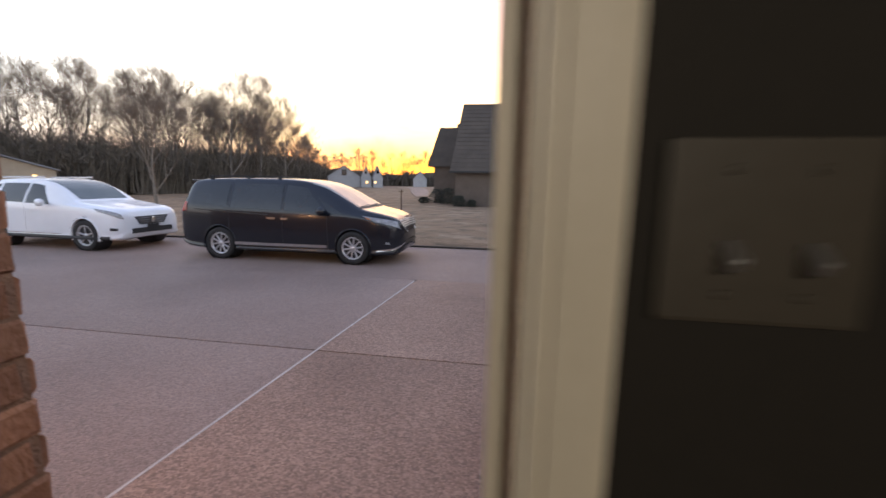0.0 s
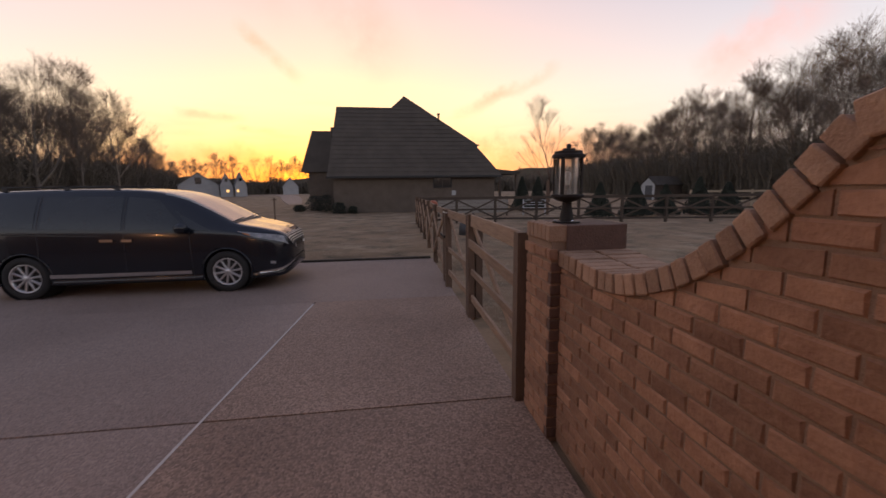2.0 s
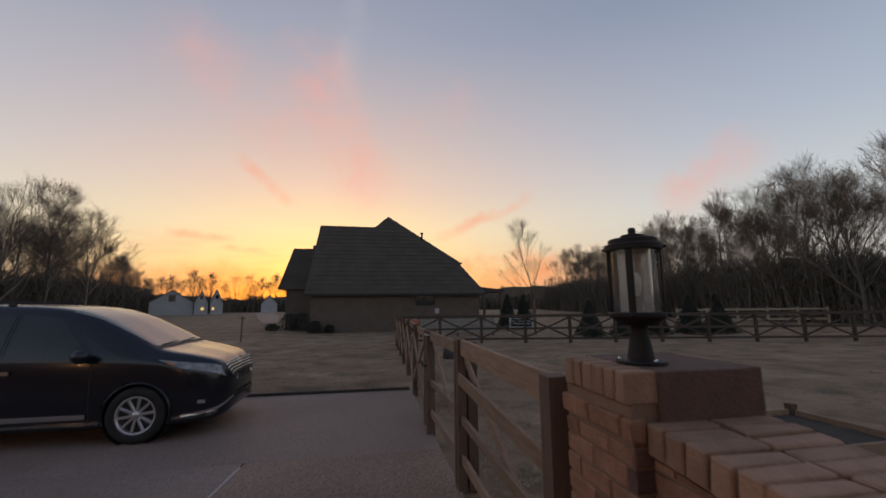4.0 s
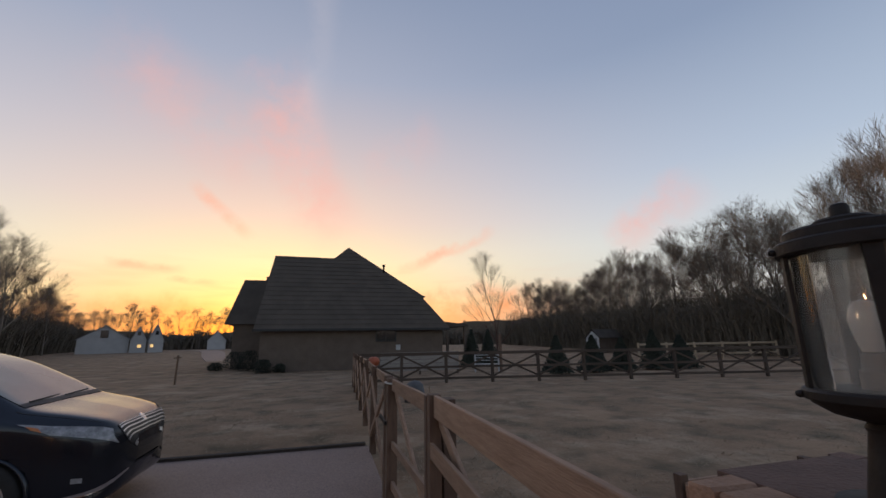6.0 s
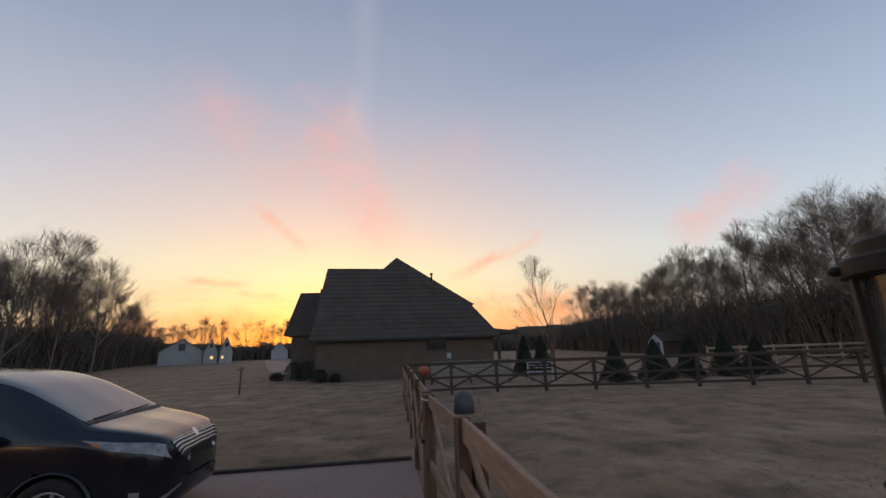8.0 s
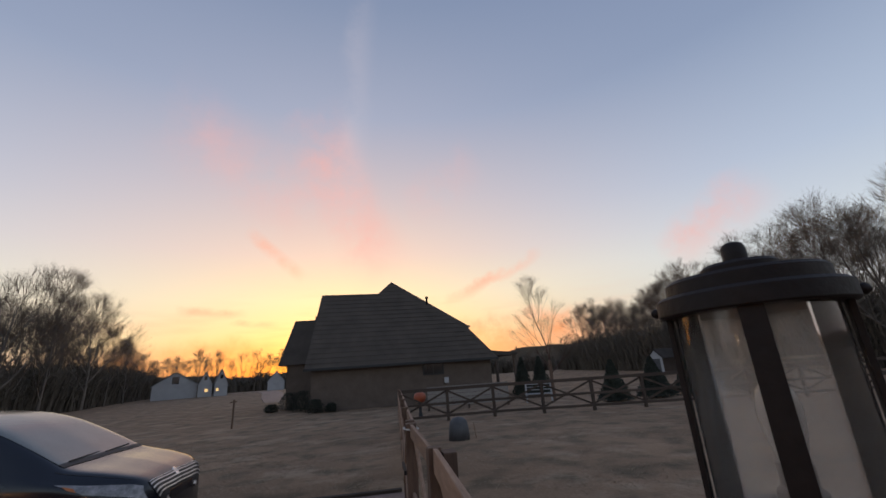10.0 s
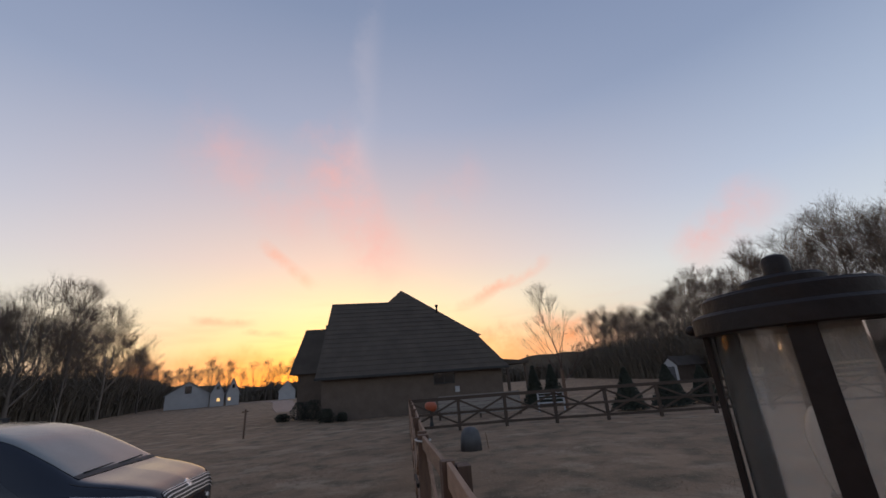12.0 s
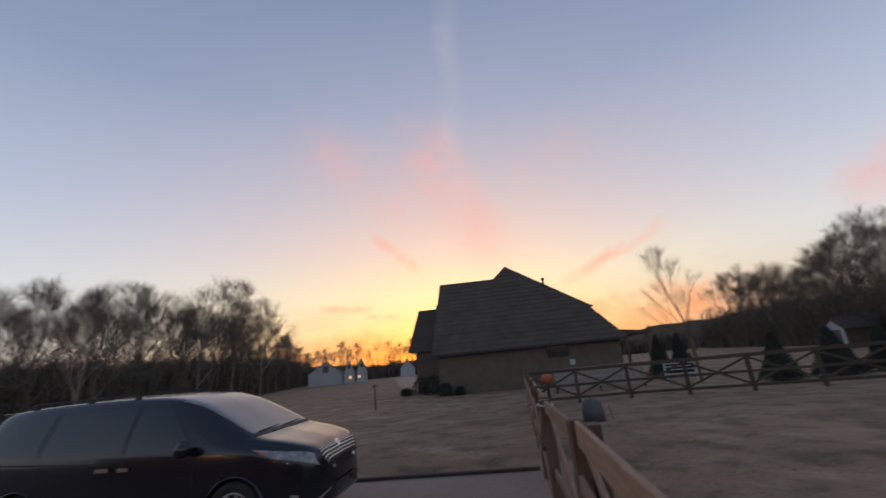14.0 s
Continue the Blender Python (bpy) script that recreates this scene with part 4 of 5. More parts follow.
def build_suv():
    st = [(0.0, 0.40, 0.74, 0.84, 0.62, 0.50), (0.05, 0.30, 0.80, 0.93, 0.78, 0.60), (0.22, 0.26, 0.88, 1.0, 0.88, 0.66), (0.65, 0.26, 0.95, 1.06, 0.92, 0.70),
          (1.15, 0.26, 1.0, 1.13, 0.935, 0.72), (1.35, 0.26, 1.02, 1.18, 0.94, 0.71), (1.75, 0.26, 1.04, 1.45, 0.94, 0.66), (2.15, 0.26, 1.05, 1.62, 0.94, 0.62),
          (2.6, 0.26, 1.06, 1.685, 0.94, 0.61), (3.4, 0.26, 1.09, 1.68, 0.94, 0.61), (4.0, 0.28, 1.13, 1.62, 0.93, 0.59), (4.45, 0.32, 1.13, 1.42, 0.90, 0.57),
          (4.68, 0.38, 1.02, 1.16, 0.84, 0.56), (4.77, 0.45, 0.85, 0.98, 0.74, 0.5)]
    windows = [((1.88, 4.12), (2.62, 4.12), (2.62, 5.8), (2.25, 5.75)), ((2.72, 4.12), (3.50, 4.14), (3.50, 5.8), (2.72, 5.8)), ((3.58, 4.16), (4.15, 4.5), (3.9, 5.6), (3.58, 5.75))]
    shield = ((1.37, 7.3), (1.37, 10.7), (2.35, 11.2), (2.35, 6.8))
    extras = [("headlight", ((0.03, 3.8), (0.52, 3.95), (0.68, 4.6), (0.05, 5.0)), 0.008, M_LENS, "clear headlight"),
              ("lower_cladding", ((0.25, 1.2), (4.5, 1.2), (4.5, 1.75), (0.25, 1.75)), 0.012, M_BLACKPLASTIC, "dark lower cladding"),
              ("side_trim", ((1.6, 1.9), (3.5, 1.9), (3.5, 2.02), (1.6, 2.02)), 0.014, M_CHROME, "chrome sill strip"),
              ("fog_light", ((0.10, 2.5), (0.24, 2.5), (0.22, 2.8), (0.10, 2.8)), 0.008, M_BLACKPLASTIC, ""),
              ("door_seam", ((2.66, 1.6), (2.668, 1.6), (2.668, 5.8), (2.66, 5.8)), 0.003, M_DARKSEAL, ""),
              ("door_handle", ((2.42, 3.55), (2.60, 3.55), (2.60, 3.68), (2.42, 3.68)), 0.03, M_SUVPAINT, "")]
    ob, sh = build_car("suv", "white crossover parked behind the minivan", st, M_SUVPAINT, (0.92, 3.66), 0.36, windows, shield, extras, M_CARGLASS, 5, 0.935, M_SUVGLASS)
    grille = part("grille", prism([(0.004, -0.34, 0.60), (0.004, 0.34, 0.60), (0.004, 0.46, 0.80), (0.004, -0.46, 0.80)], [(0.022, y, z) for y, z in ((-0.33, 0.61), (0.33, 0.61), (0.45, 0.79), (-0.45, 0.79))]), M_BLACKPLASTIC, ob, "dark mesh grille")
    for z in (0.645, 0.70, 0.755):
        part("slat", beam((0.025, -0.30 - (z - 0.6) * 0.5, z), (0.025, 0.30 + (z - 0.6) * 0.5, z), 0.012, 0.014, 0.003), M_CHROME, grille, "thin chrome bar")
    part("lower_grille", box((0.002, -0.55, 0.40), (0.026, 0.55, 0.52), 0.012), M_BLACKPLASTIC, ob, "dark lower air intake")
    part("number_plate", box((0.027, -0.16, 0.52), (0.04, 0.16, 0.60), 0.003), M_BLACKPLASTIC, ob, "dark plate holder")
    part("badge", lathe([(0, -0.004), (0.06, -0.004), (0.065, 0.005), (0.045, 0.009), (0, 0.009)], 20), M_CHROME, ob, "oval chrome badge").matrix_basis = pose(0.034, 0, 0.715, 0, 90, 0)
    for sg in (-1, 1):
        mr = part("door_mirror", lathe([(0, -0.11), (0.06, -0.10), (0.09, 0), (0.06, 0.10), (0, 0.11)], 16), M_SUVPAINT, ob, smooth=True)
        mr.matrix_basis = pose(-1.98, sg * 1.05, 1.12, 0, 90, 25 * sg)
        part("roof_rail", beam((-2.4, sg * 0.56, 1.71), (-3.9, sg * 0.56, 1.69), 0.03, 0.04, 0.01), M_CHROME, ob, "dull metal roof rail")
    ob.matrix_basis = pose(-8.18, 8.45, 0, 0, 0, -2)
    return ob


M_WARMWIN = glowing("lit_window", (1.0, 0.62, 0.22), 0.9)


# ---- the building that the walk leaves ----
def build_start_building():
    Y0, YF, DX0, DX1, DZ = 0.0, 0.26, -0.137, 0.726, 2.12
    w = empty("wall_front")
    tagged(w, "red brick outer wall round the doorway", "wall", kind="structure")
    for lo, hi in (((-12.0, Y0, -0.05), (DX0, YF - 0.006, 2.75)), ((DX1, Y0, -0.05), (3.2, YF - 0.006, 2.75)), ((DX0, Y0, DZ), (DX1, YF - 0.006, 2.75))):
        part("mortar_core", box(lo, hi), M_MORTAR, w)
    brick_face(w, (DX0 + 0.003, YF - 0.115, 0), 90, 0.112, 2.10)
    part("brickmould", box((DX1 - 0.014, YF - 0.085, 0), (DX1 + 0.03, YF + 0.008, DZ), 0.008), M_TAN, w, "tan painted outer door trim")
    part("brickmould", box((DX1 + 0.0305, YF - 0.03, 0), (DX1 + 0.075, YF + 0.02, DZ), 0.006), M_TAN, w, "tan painted outer door trim")
    brick_face(w, (DX0, YF, 0), 180, 0.85, 2.6)
    brick_face(w, (WALL_X, YF, 0), 180, WALL_X - DX1, 2.6)
    for name, sg, x in (("left", -1, DX0), ("right", 1, DX1)):
        jamb = empty("door_jamb")
        tagged(jamb, "cream painted door jamb with a dark weatherstrip", "door frame", kind="structure")
        s = sg
        for a, b, y0, y1, mat, nm in ((-0.012, 0.02, 0.155, 0.172, M_DARKSEAL, "weatherstrip"), (-0.022, 0.02, 0.075, 0.153, M_CREAM, "stop"),
                                      (0.004, 0.02, -0.012, 0.073, M_CREAM, "lining"), (0.012, 0.068, -0.03, -0.004, M_CREAM, "casing"), (0.024, 0.056, -0.037, -0.031, M_CREAM, "moulding")):
            xs = sorted((x + s * a, x + s * b))
            part(nm, box((xs[0], y0, 0.0), (xs[1], y1, DZ), 0.003), mat, jamb)
    for x, y, z in FACADE_LAMPS:
        ln = empty("wall_lantern", (x, YF, z))
        tagged(ln, "lit dark metal lantern on the brick facade", "wall lamp", "facade lanterns")
        part("back_plate", box((-0.06, 0.0, -0.12), (0.06, 0.02, 0.12), 0.004), M_LAMPMETAL, ln)
        part("arm", box((-0.015, 0.02, 0.10), (0.015, 0.18, 0.125), 0.004), M_LAMPMETAL, ln)
        part("cap", lathe([(0, 0.10), (0.03, 0.095), (0.09, 0.06), (0.09, 0.05), (0, 0.05)], 16, at=(0, 0.16, 0)), M_LAMPMETAL, ln, smooth=True)
        part("bulb", lathe([(0.012, 0.05), (0.02, 0.044), (0.014, 0.04), (0, 0.04)], 12, at=(0, 0.16, 0)), M_WARMWIN, ln, "glowing bulb", smooth=True)
    # room behind the camera
    part_ob = empty("wall_room")
    tagged(part_ob, "plastered room wall inside the doorway, its dimness put in the colour", "wall", kind="structure")
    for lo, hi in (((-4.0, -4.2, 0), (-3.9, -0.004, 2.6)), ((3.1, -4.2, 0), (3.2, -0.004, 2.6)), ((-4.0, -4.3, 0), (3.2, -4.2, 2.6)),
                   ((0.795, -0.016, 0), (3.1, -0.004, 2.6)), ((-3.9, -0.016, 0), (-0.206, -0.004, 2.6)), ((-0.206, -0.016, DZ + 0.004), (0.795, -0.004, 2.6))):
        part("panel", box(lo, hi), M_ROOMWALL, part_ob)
    fl = part("floor", box((-3.9, -4.2, -0.05), (3.1, 0.17, 0.012)), M_SMOOTHCON)
    tagged(fl, "bare concrete room floor at the threshold", "floor", kind="structure")
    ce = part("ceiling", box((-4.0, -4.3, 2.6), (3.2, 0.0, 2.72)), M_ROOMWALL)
    tagged(ce, "plain room ceiling, its dimness put in the colour", "ceiling", kind="structure")
    # switch plate on the inner wall, just beside the door
    sw = part("switch_plate", box((0.816, -0.026, 1.629), (0.934, -0.0165, 1.745), 0.003), M_PLATE)
    tagged(sw, "double switch plate on the room wall, darkened for the dim room", "light switch")
    for x in (0.854, 0.900):
        part("toggle", beam((x, -0.026, 1.680), (x, -0.041, 1.668), 0.009, 0.012, 0.002), M_ALLOY, sw)
        for z in (1.648, 1.726):
            part("screw", lathe([(0, -0.001), (0.004, -0.001), (0.003, 0.0015), (0, 0.002)], 10), M_PLATE, sw).matrix_basis = pose(x, -0.0262, z, 90, 0, 0)


# ---- trees ----
def tree_arrays(seed, height, limbs=6, first=0.22, depth=4, spread=(16, 36), upward=0.10, trunk=0.17, twigs=4, lean=(30, 58), reach=0.30, twig=0.9):
    """Segments of a bare tree that forks again and again: stems, branches and fine twigs, as (a, b, ra, rb)."""
    rng = random.Random(seed)
    thick, thin, fine = [], [], []

    def turned(d, deg):
        side = Vector((rng.gauss(0, 1), rng.gauss(0, 1), rng.gauss(0, 0.6)))
        side = (side - d * side.dot(d)).normalized()
        a = radians(deg)
        return (d * math.cos(a) + side * math.sin(a) + Vector((0, 0, upward))).normalized()

    def sprig(p, d, n, size):
        for _ in range(n):
            e = turned(d, rng.uniform(12, 48))
            q = p + e * size * rng.uniform(0.5, 1.2)
            fine.append((p, q, 0.0065, 0.004))
            if rng.random() < 0.3:
                m = p.lerp(q, rng.uniform(0.3, 0.7))
                fine.append((m, m + turned(e, 30) * size * rng.uniform(0.25, 0.5), 0.007, 0.004))

    def grow(p, d, length, r, level):
        for k in range(2):
            d = (d + Vector((rng.gauss(0, 0.06), rng.gauss(0, 0.06), rng.gauss(0, 0.04) + upward * 0.4))).normalized()
            q = p + d * length / 2
            (thick if level <= 1 else thin).append((p, q, r, r * 0.84))
            p, r = q, r * 0.84
            if level >= 1:
                sprig(p, d, 1, twig)
        if level >= depth:
            sprig(p, d, twigs, twig)
            return
        for k in range(3 if rng.random() < 0.34 else 2):
            grow(p, turned(d, rng.uniform(*spread)), length * rng.uniform(0.68, 0.92), r * 0.72, level + 1)

    p, d, r, n = Vector((0, 0, -0.1)), Vector((0, 0, 1)), trunk, limbs
    stem = height * 0.62
    for k in range(n):
        d = (d + Vector((rng.gauss(0, 0.05), rng.gauss(0, 0.05), 0.05))).normalized()
        q = p + d * stem * (first if k == 0 else (1 - first) / (n - 1))
        thick.append((p, q, r, r * 0.86))
        p, r = q, r * 0.86
        f = k / (n - 1)
        az = k * 2.4 + rng.uniform(-0.5, 0.5)
        a = radians(lean[1] + (lean[0] - lean[1]) * f)
        grow(p, Vector((math.sin(a) * math.cos(az), math.sin(a) * math.sin(az), math.cos(a))), height * reach * (1 - 0.38 * f) * rng.uniform(0.8, 1.1), r * 0.62, 0)
    grow(p, d, height * reach * 0.6, r * 0.8, 0)
    top = max(b.z for _, b, _, _ in fine)
    k = height / top
    return [[(a * k, b * k, ra, rb) for a, b, ra, rb in part_] for part_ in (thick, thin, fine)]


def tubes(name, segs, sides, mat, min_r=0.0, blades=()):
    verts, faces = [], []
    for a, b, ra, rb in blades:
        d = b - a
        x = d.orthogonal().normalized() * ra
        i = len(verts)
        verts += [a - x, a + x, b + x * 0.6, b - x * 0.6]
        faces.append((i, i + 1, i + 2, i + 3))
    for a, b, ra, rb in segs:
        d = (b - a).normalized()
        x = d.orthogonal().normalized()
        y = d.cross(x)
        i = len(verts)
        for p, r in ((a, max(ra, min_r)), (b, max(rb, min_r * 0.7))):
            for k in range(sides):
                an = 2 * math.pi * k / sides
                verts.append(p + (x * math.cos(an) + y * math.sin(an)) * r)
        for k in range(sides):
            faces.append((i + k, i + (k + 1) % sides, i + sides + (k + 1) % sides, i + sides + k))
    return mesh(name, verts, faces, mat, True)


TREE_HEIGHT = 13.0
TREES = []
for k in range(7):
    th, tn, fn = tree_arrays(40 + k, TREE_HEIGHT, limbs=7 + k % 3, first=0.20 + 0.05 * (k % 4), trunk=0.16 + 0.03 * (k % 3), lean=(14 + 3 * (k % 3), 38 + 5 * (k % 4)), reach=0.155 + 0.02 * (k % 3), spread=(12, 30), upward=0.11, twig=1.1, twigs=4)
    TREES.append((tubes("trunk", th, 5, M_BARK), tubes("crown", tn, 3, M_TWIG, 0.010, fn)))


def plant_tree(x, y, scale, kind, turn, label, group="woods"):
    ob = empty("bare_tree", (x, y, ground_z(x, y)), turn)
    ob.scale = (scale, scale, scale)
    tagged(ob, label, "tree", group)
    for nm, me in zip(("trunk", "crown"), TREES[kind]):
        shared(nm, me, Matrix.Identity(4), ob)
    return ob


def build_woods():
    rng = random.Random(11)
    label = "leafless grey-brown winter tree standing in the woods"
    # west wood: its edge recedes towards the sunset and sinks at the far end
    for row, off in enumerate((0, 5.5, 12)):
        n = 19
        for k in range(n):
            f = (k + rng.uniform(-0.35, 0.35)) / (n - 1)
            x = -44 - off + 4 * math.sin(f * 3.1) + rng.uniform(-1.5, 1.5) - 16 * max(0.0, f - 0.75)
            y = 14 + 82 * f
            tall = (13.3 + 5.2 * smoothstep(0.15, 0.62, f) - 7.0 * smoothstep(0.66, 1.0, f)) * rng.uniform(0.74, 1.10) * (1 + 0.03 * row)
            plant_tree(x, y, tall / TREE_HEIGHT, rng.randrange(7), rng.uniform(0, 360), label, "west woods")
    # east wood
    for row, off in enumerate((0, 5.5, 12)):
        n = 19
        for k in range(n):
            f = (k + rng.uniform(-0.35, 0.35)) / (n - 1)
            x = 40 + off + rng.uniform(-1.5, 1.5) + 4 * f
            y = 12 + 76 * f
            tall = (16.2 - 2.6 * f) * rng.uniform(0.76, 1.10) * (1 + 0.03 * row)
            plant_tree(x, y, tall / TREE_HEIGHT, rng.randrange(7), rng.uniform(0, 360), label, "east woods")
    # trees far off across the fields, under the glow
    for k in range(52):
        f = (k + rng.uniform(-0.4, 0.4)) / 51
        b = radians(-28 + 58 * f)
        d = 122 + rng.uniform(-8, 8)
        plant_tree(d * math.sin(b), d * math.cos(b), rng.uniform(0.6, 0.92) * (1.0 if f < 0.4 else 0.66), rng.randrange(7), rng.uniform(0, 360), "small leafless tree on the far skyline", "skyline trees")
    plant_tree(37.0, 19.2, 1.30, 2, 40, "tall leafless tree at the edge of the field", "field trees")
    plant_tree(38.5, 27.0, 1.08, 5, 140, "tall leafless tree at the edge of the field", "field trees")
    plant_tree(-21.0, 21.5, 0.62, 4, 10, "leafless lawn tree behind the parked cars", "lawn trees")


def build_glow_tree():
    th, tn, fn = tree_arrays(91, 11.9, limbs=13, first=0.16, depth=3, spread=(7, 18), upward=0.07, trunk=0.13, twigs=5, lean=(8, 50), reach=0.165, twig=0.9)
    ob = empty("slender_tree", (18.6, 45.0, ground_z(18.6, 45)))
    tagged(ob, "slender leafless tree with many upright reddish branches", "tree")
    shared("trunk", tubes("trunk", th, 6, M_REDTWIG), Matrix.Identity(4), ob)
    shared("crown", tubes("crown", tn, 3, M_REDTWIG, 0.009, fn), Matrix.Identity(4), ob)


def brush_band(name, path, depth, height, count, label, seed, stem=0.05):
    """Undergrowth: thousands of thin leaning stems and twigs in a band along a line."""
    rng = np.random.RandomState(seed)
    P = np.array(path, float)
    seglen = np.hypot(*(P[1:] - P[:-1]).T)
    cum = np.concatenate(([0], np.cumsum(seglen)))
    t = rng.rand(count) * cum[-1]
    x = np.interp(t, cum, P[:, 0])
    y = np.interp(t, cum, P[:, 1])
    dx = np.interp(t, cum, np.gradient(P[:, 0]))
    dy = np.interp(t, cum, np.gradient(P[:, 1]))
    ln = np.hypot(dx, dy)
    nx, ny = dy / ln, -dx / ln
    off = rng.rand(count) * depth
    x, y = x + nx * off, y + ny * off
    h = height * (0.35 + 0.65 * rng.rand(count)) * (0.78 + 0.22 * np.sin(t * 0.31 + seed) * np.sin(t * 0.83))
    verts, faces = [], []
    for i in range(count):
        z0 = ground_z(x[i], y[i]) - 0.05
        lean = rng.normal(0, 0.17, 2) * h[i]
        a = rng.rand() * math.pi
        wx, wy = stem * math.cos(a), stem * math.sin(a)
        k = len(verts)
        mz = z0 + h[i] * 0.5
        mx, my = x[i] + lean[0] * 0.3, y[i] + lean[1] * 0.3
        verts += [(x[i] - wx, y[i] - wy, z0), (x[i] + wx, y[i] + wy, z0), (mx + wx, my + wy, mz), (mx - wx, my - wy, mz), (x[i] + lean[0], y[i] + lean[1], z0 + h[i])]
        faces += [(k, k + 1, k + 2, k + 3), (k + 3, k + 2, k + 4)]
        for _ in range(3):
            f = rng.uniform(0.3, 0.9)
            bx, by, bz = x[i] + lean[0] * f, y[i] + lean[1] * f, z0 + h[i] * f
            an, q = rng.rand() * 6.283, h[i] * rng.uniform(0.15, 0.32)
            k = len(verts)
            verts += [(bx, by, bz), (bx + wx * 0.8, by + wy * 0.8, bz + stem), (bx + q * math.cos(an), by + q * math.sin(an), bz + q * 0.7)]
            faces.append((k, k + 1, k + 2))
    ob = new(name, mesh(name, [tuple(map(float, v)) for v in verts], faces, M_BRUSH))
    tagged(ob, label, "undergrowth", kind="stuff")


def build_brush():
    brush_band("undergrowth", [(-52, 112), (-41, 70), (-39, 50), (-42, 12)], 16, 8.2, 46000, "dense leafless brown undergrowth under the trees", 1, 0.07)
    brush_band("undergrowth", [(39, 6), (38, 40), (42, 95)], 16, 8.4, 46000, "dense leafless brown undergrowth under the trees", 2, 0.07)
    brush_band("undergrowth", [(75, 85), (40, 112), (-28, 116), (-60, 108)], 18, 5.5, 8000, "dense far undergrowth along the skyline", 3, 0.3)


def build_ridge():
    """Distant wooded rise closing the horizon all round."""
    verts, faces = [], []
    n = 360
    for k in range(n):
        a = 2 * math.pi * k / n
        r = 330
        h = 9 + 5 * noise.noise((math.cos(a) * 5, math.sin(a) * 5, 1)) + 1.6 * noise.noise((math.cos(a) * 60, math.sin(a) * 60, 4))
        h += 10 * math.exp(-((math.degrees(a) - 58) / 13) ** 2)
        x, y = r * math.cos(a), r * math.sin(a)
        verts += [(x, y, -1), (x, y, h), (x * 1.15, y * 1.15, -1)]
    for k in range(n):
        i, j = 3 * k, 3 * ((k + 1) % n)
        faces += [(i, j, j + 1, i + 1), (i + 1, j + 1, j + 2, i + 2)]
    ob = new("backdrop", mesh("backdrop", verts, faces, M_BRUSH))
    tagged(ob, "distant wooded ridge on the horizon", "hills", kind="structure")


# ---- far house ----
def prism(poly_front, poly_back):
    bm = bmesh.new()
    a = [bm.verts.new(p) for p in poly_front]
    b = [bm.verts.new(p) for p in poly_back]
    bm.faces.new(a)
    bm.faces.new(b[::-1])
    n = len(a)
    for k in range(n):
        bm.faces.new((a[k], b[k], b[(k + 1) % n], a[(k + 1) % n]))
    bmesh.ops.recalc_face_normals(bm, faces=bm.faces)
    return bm


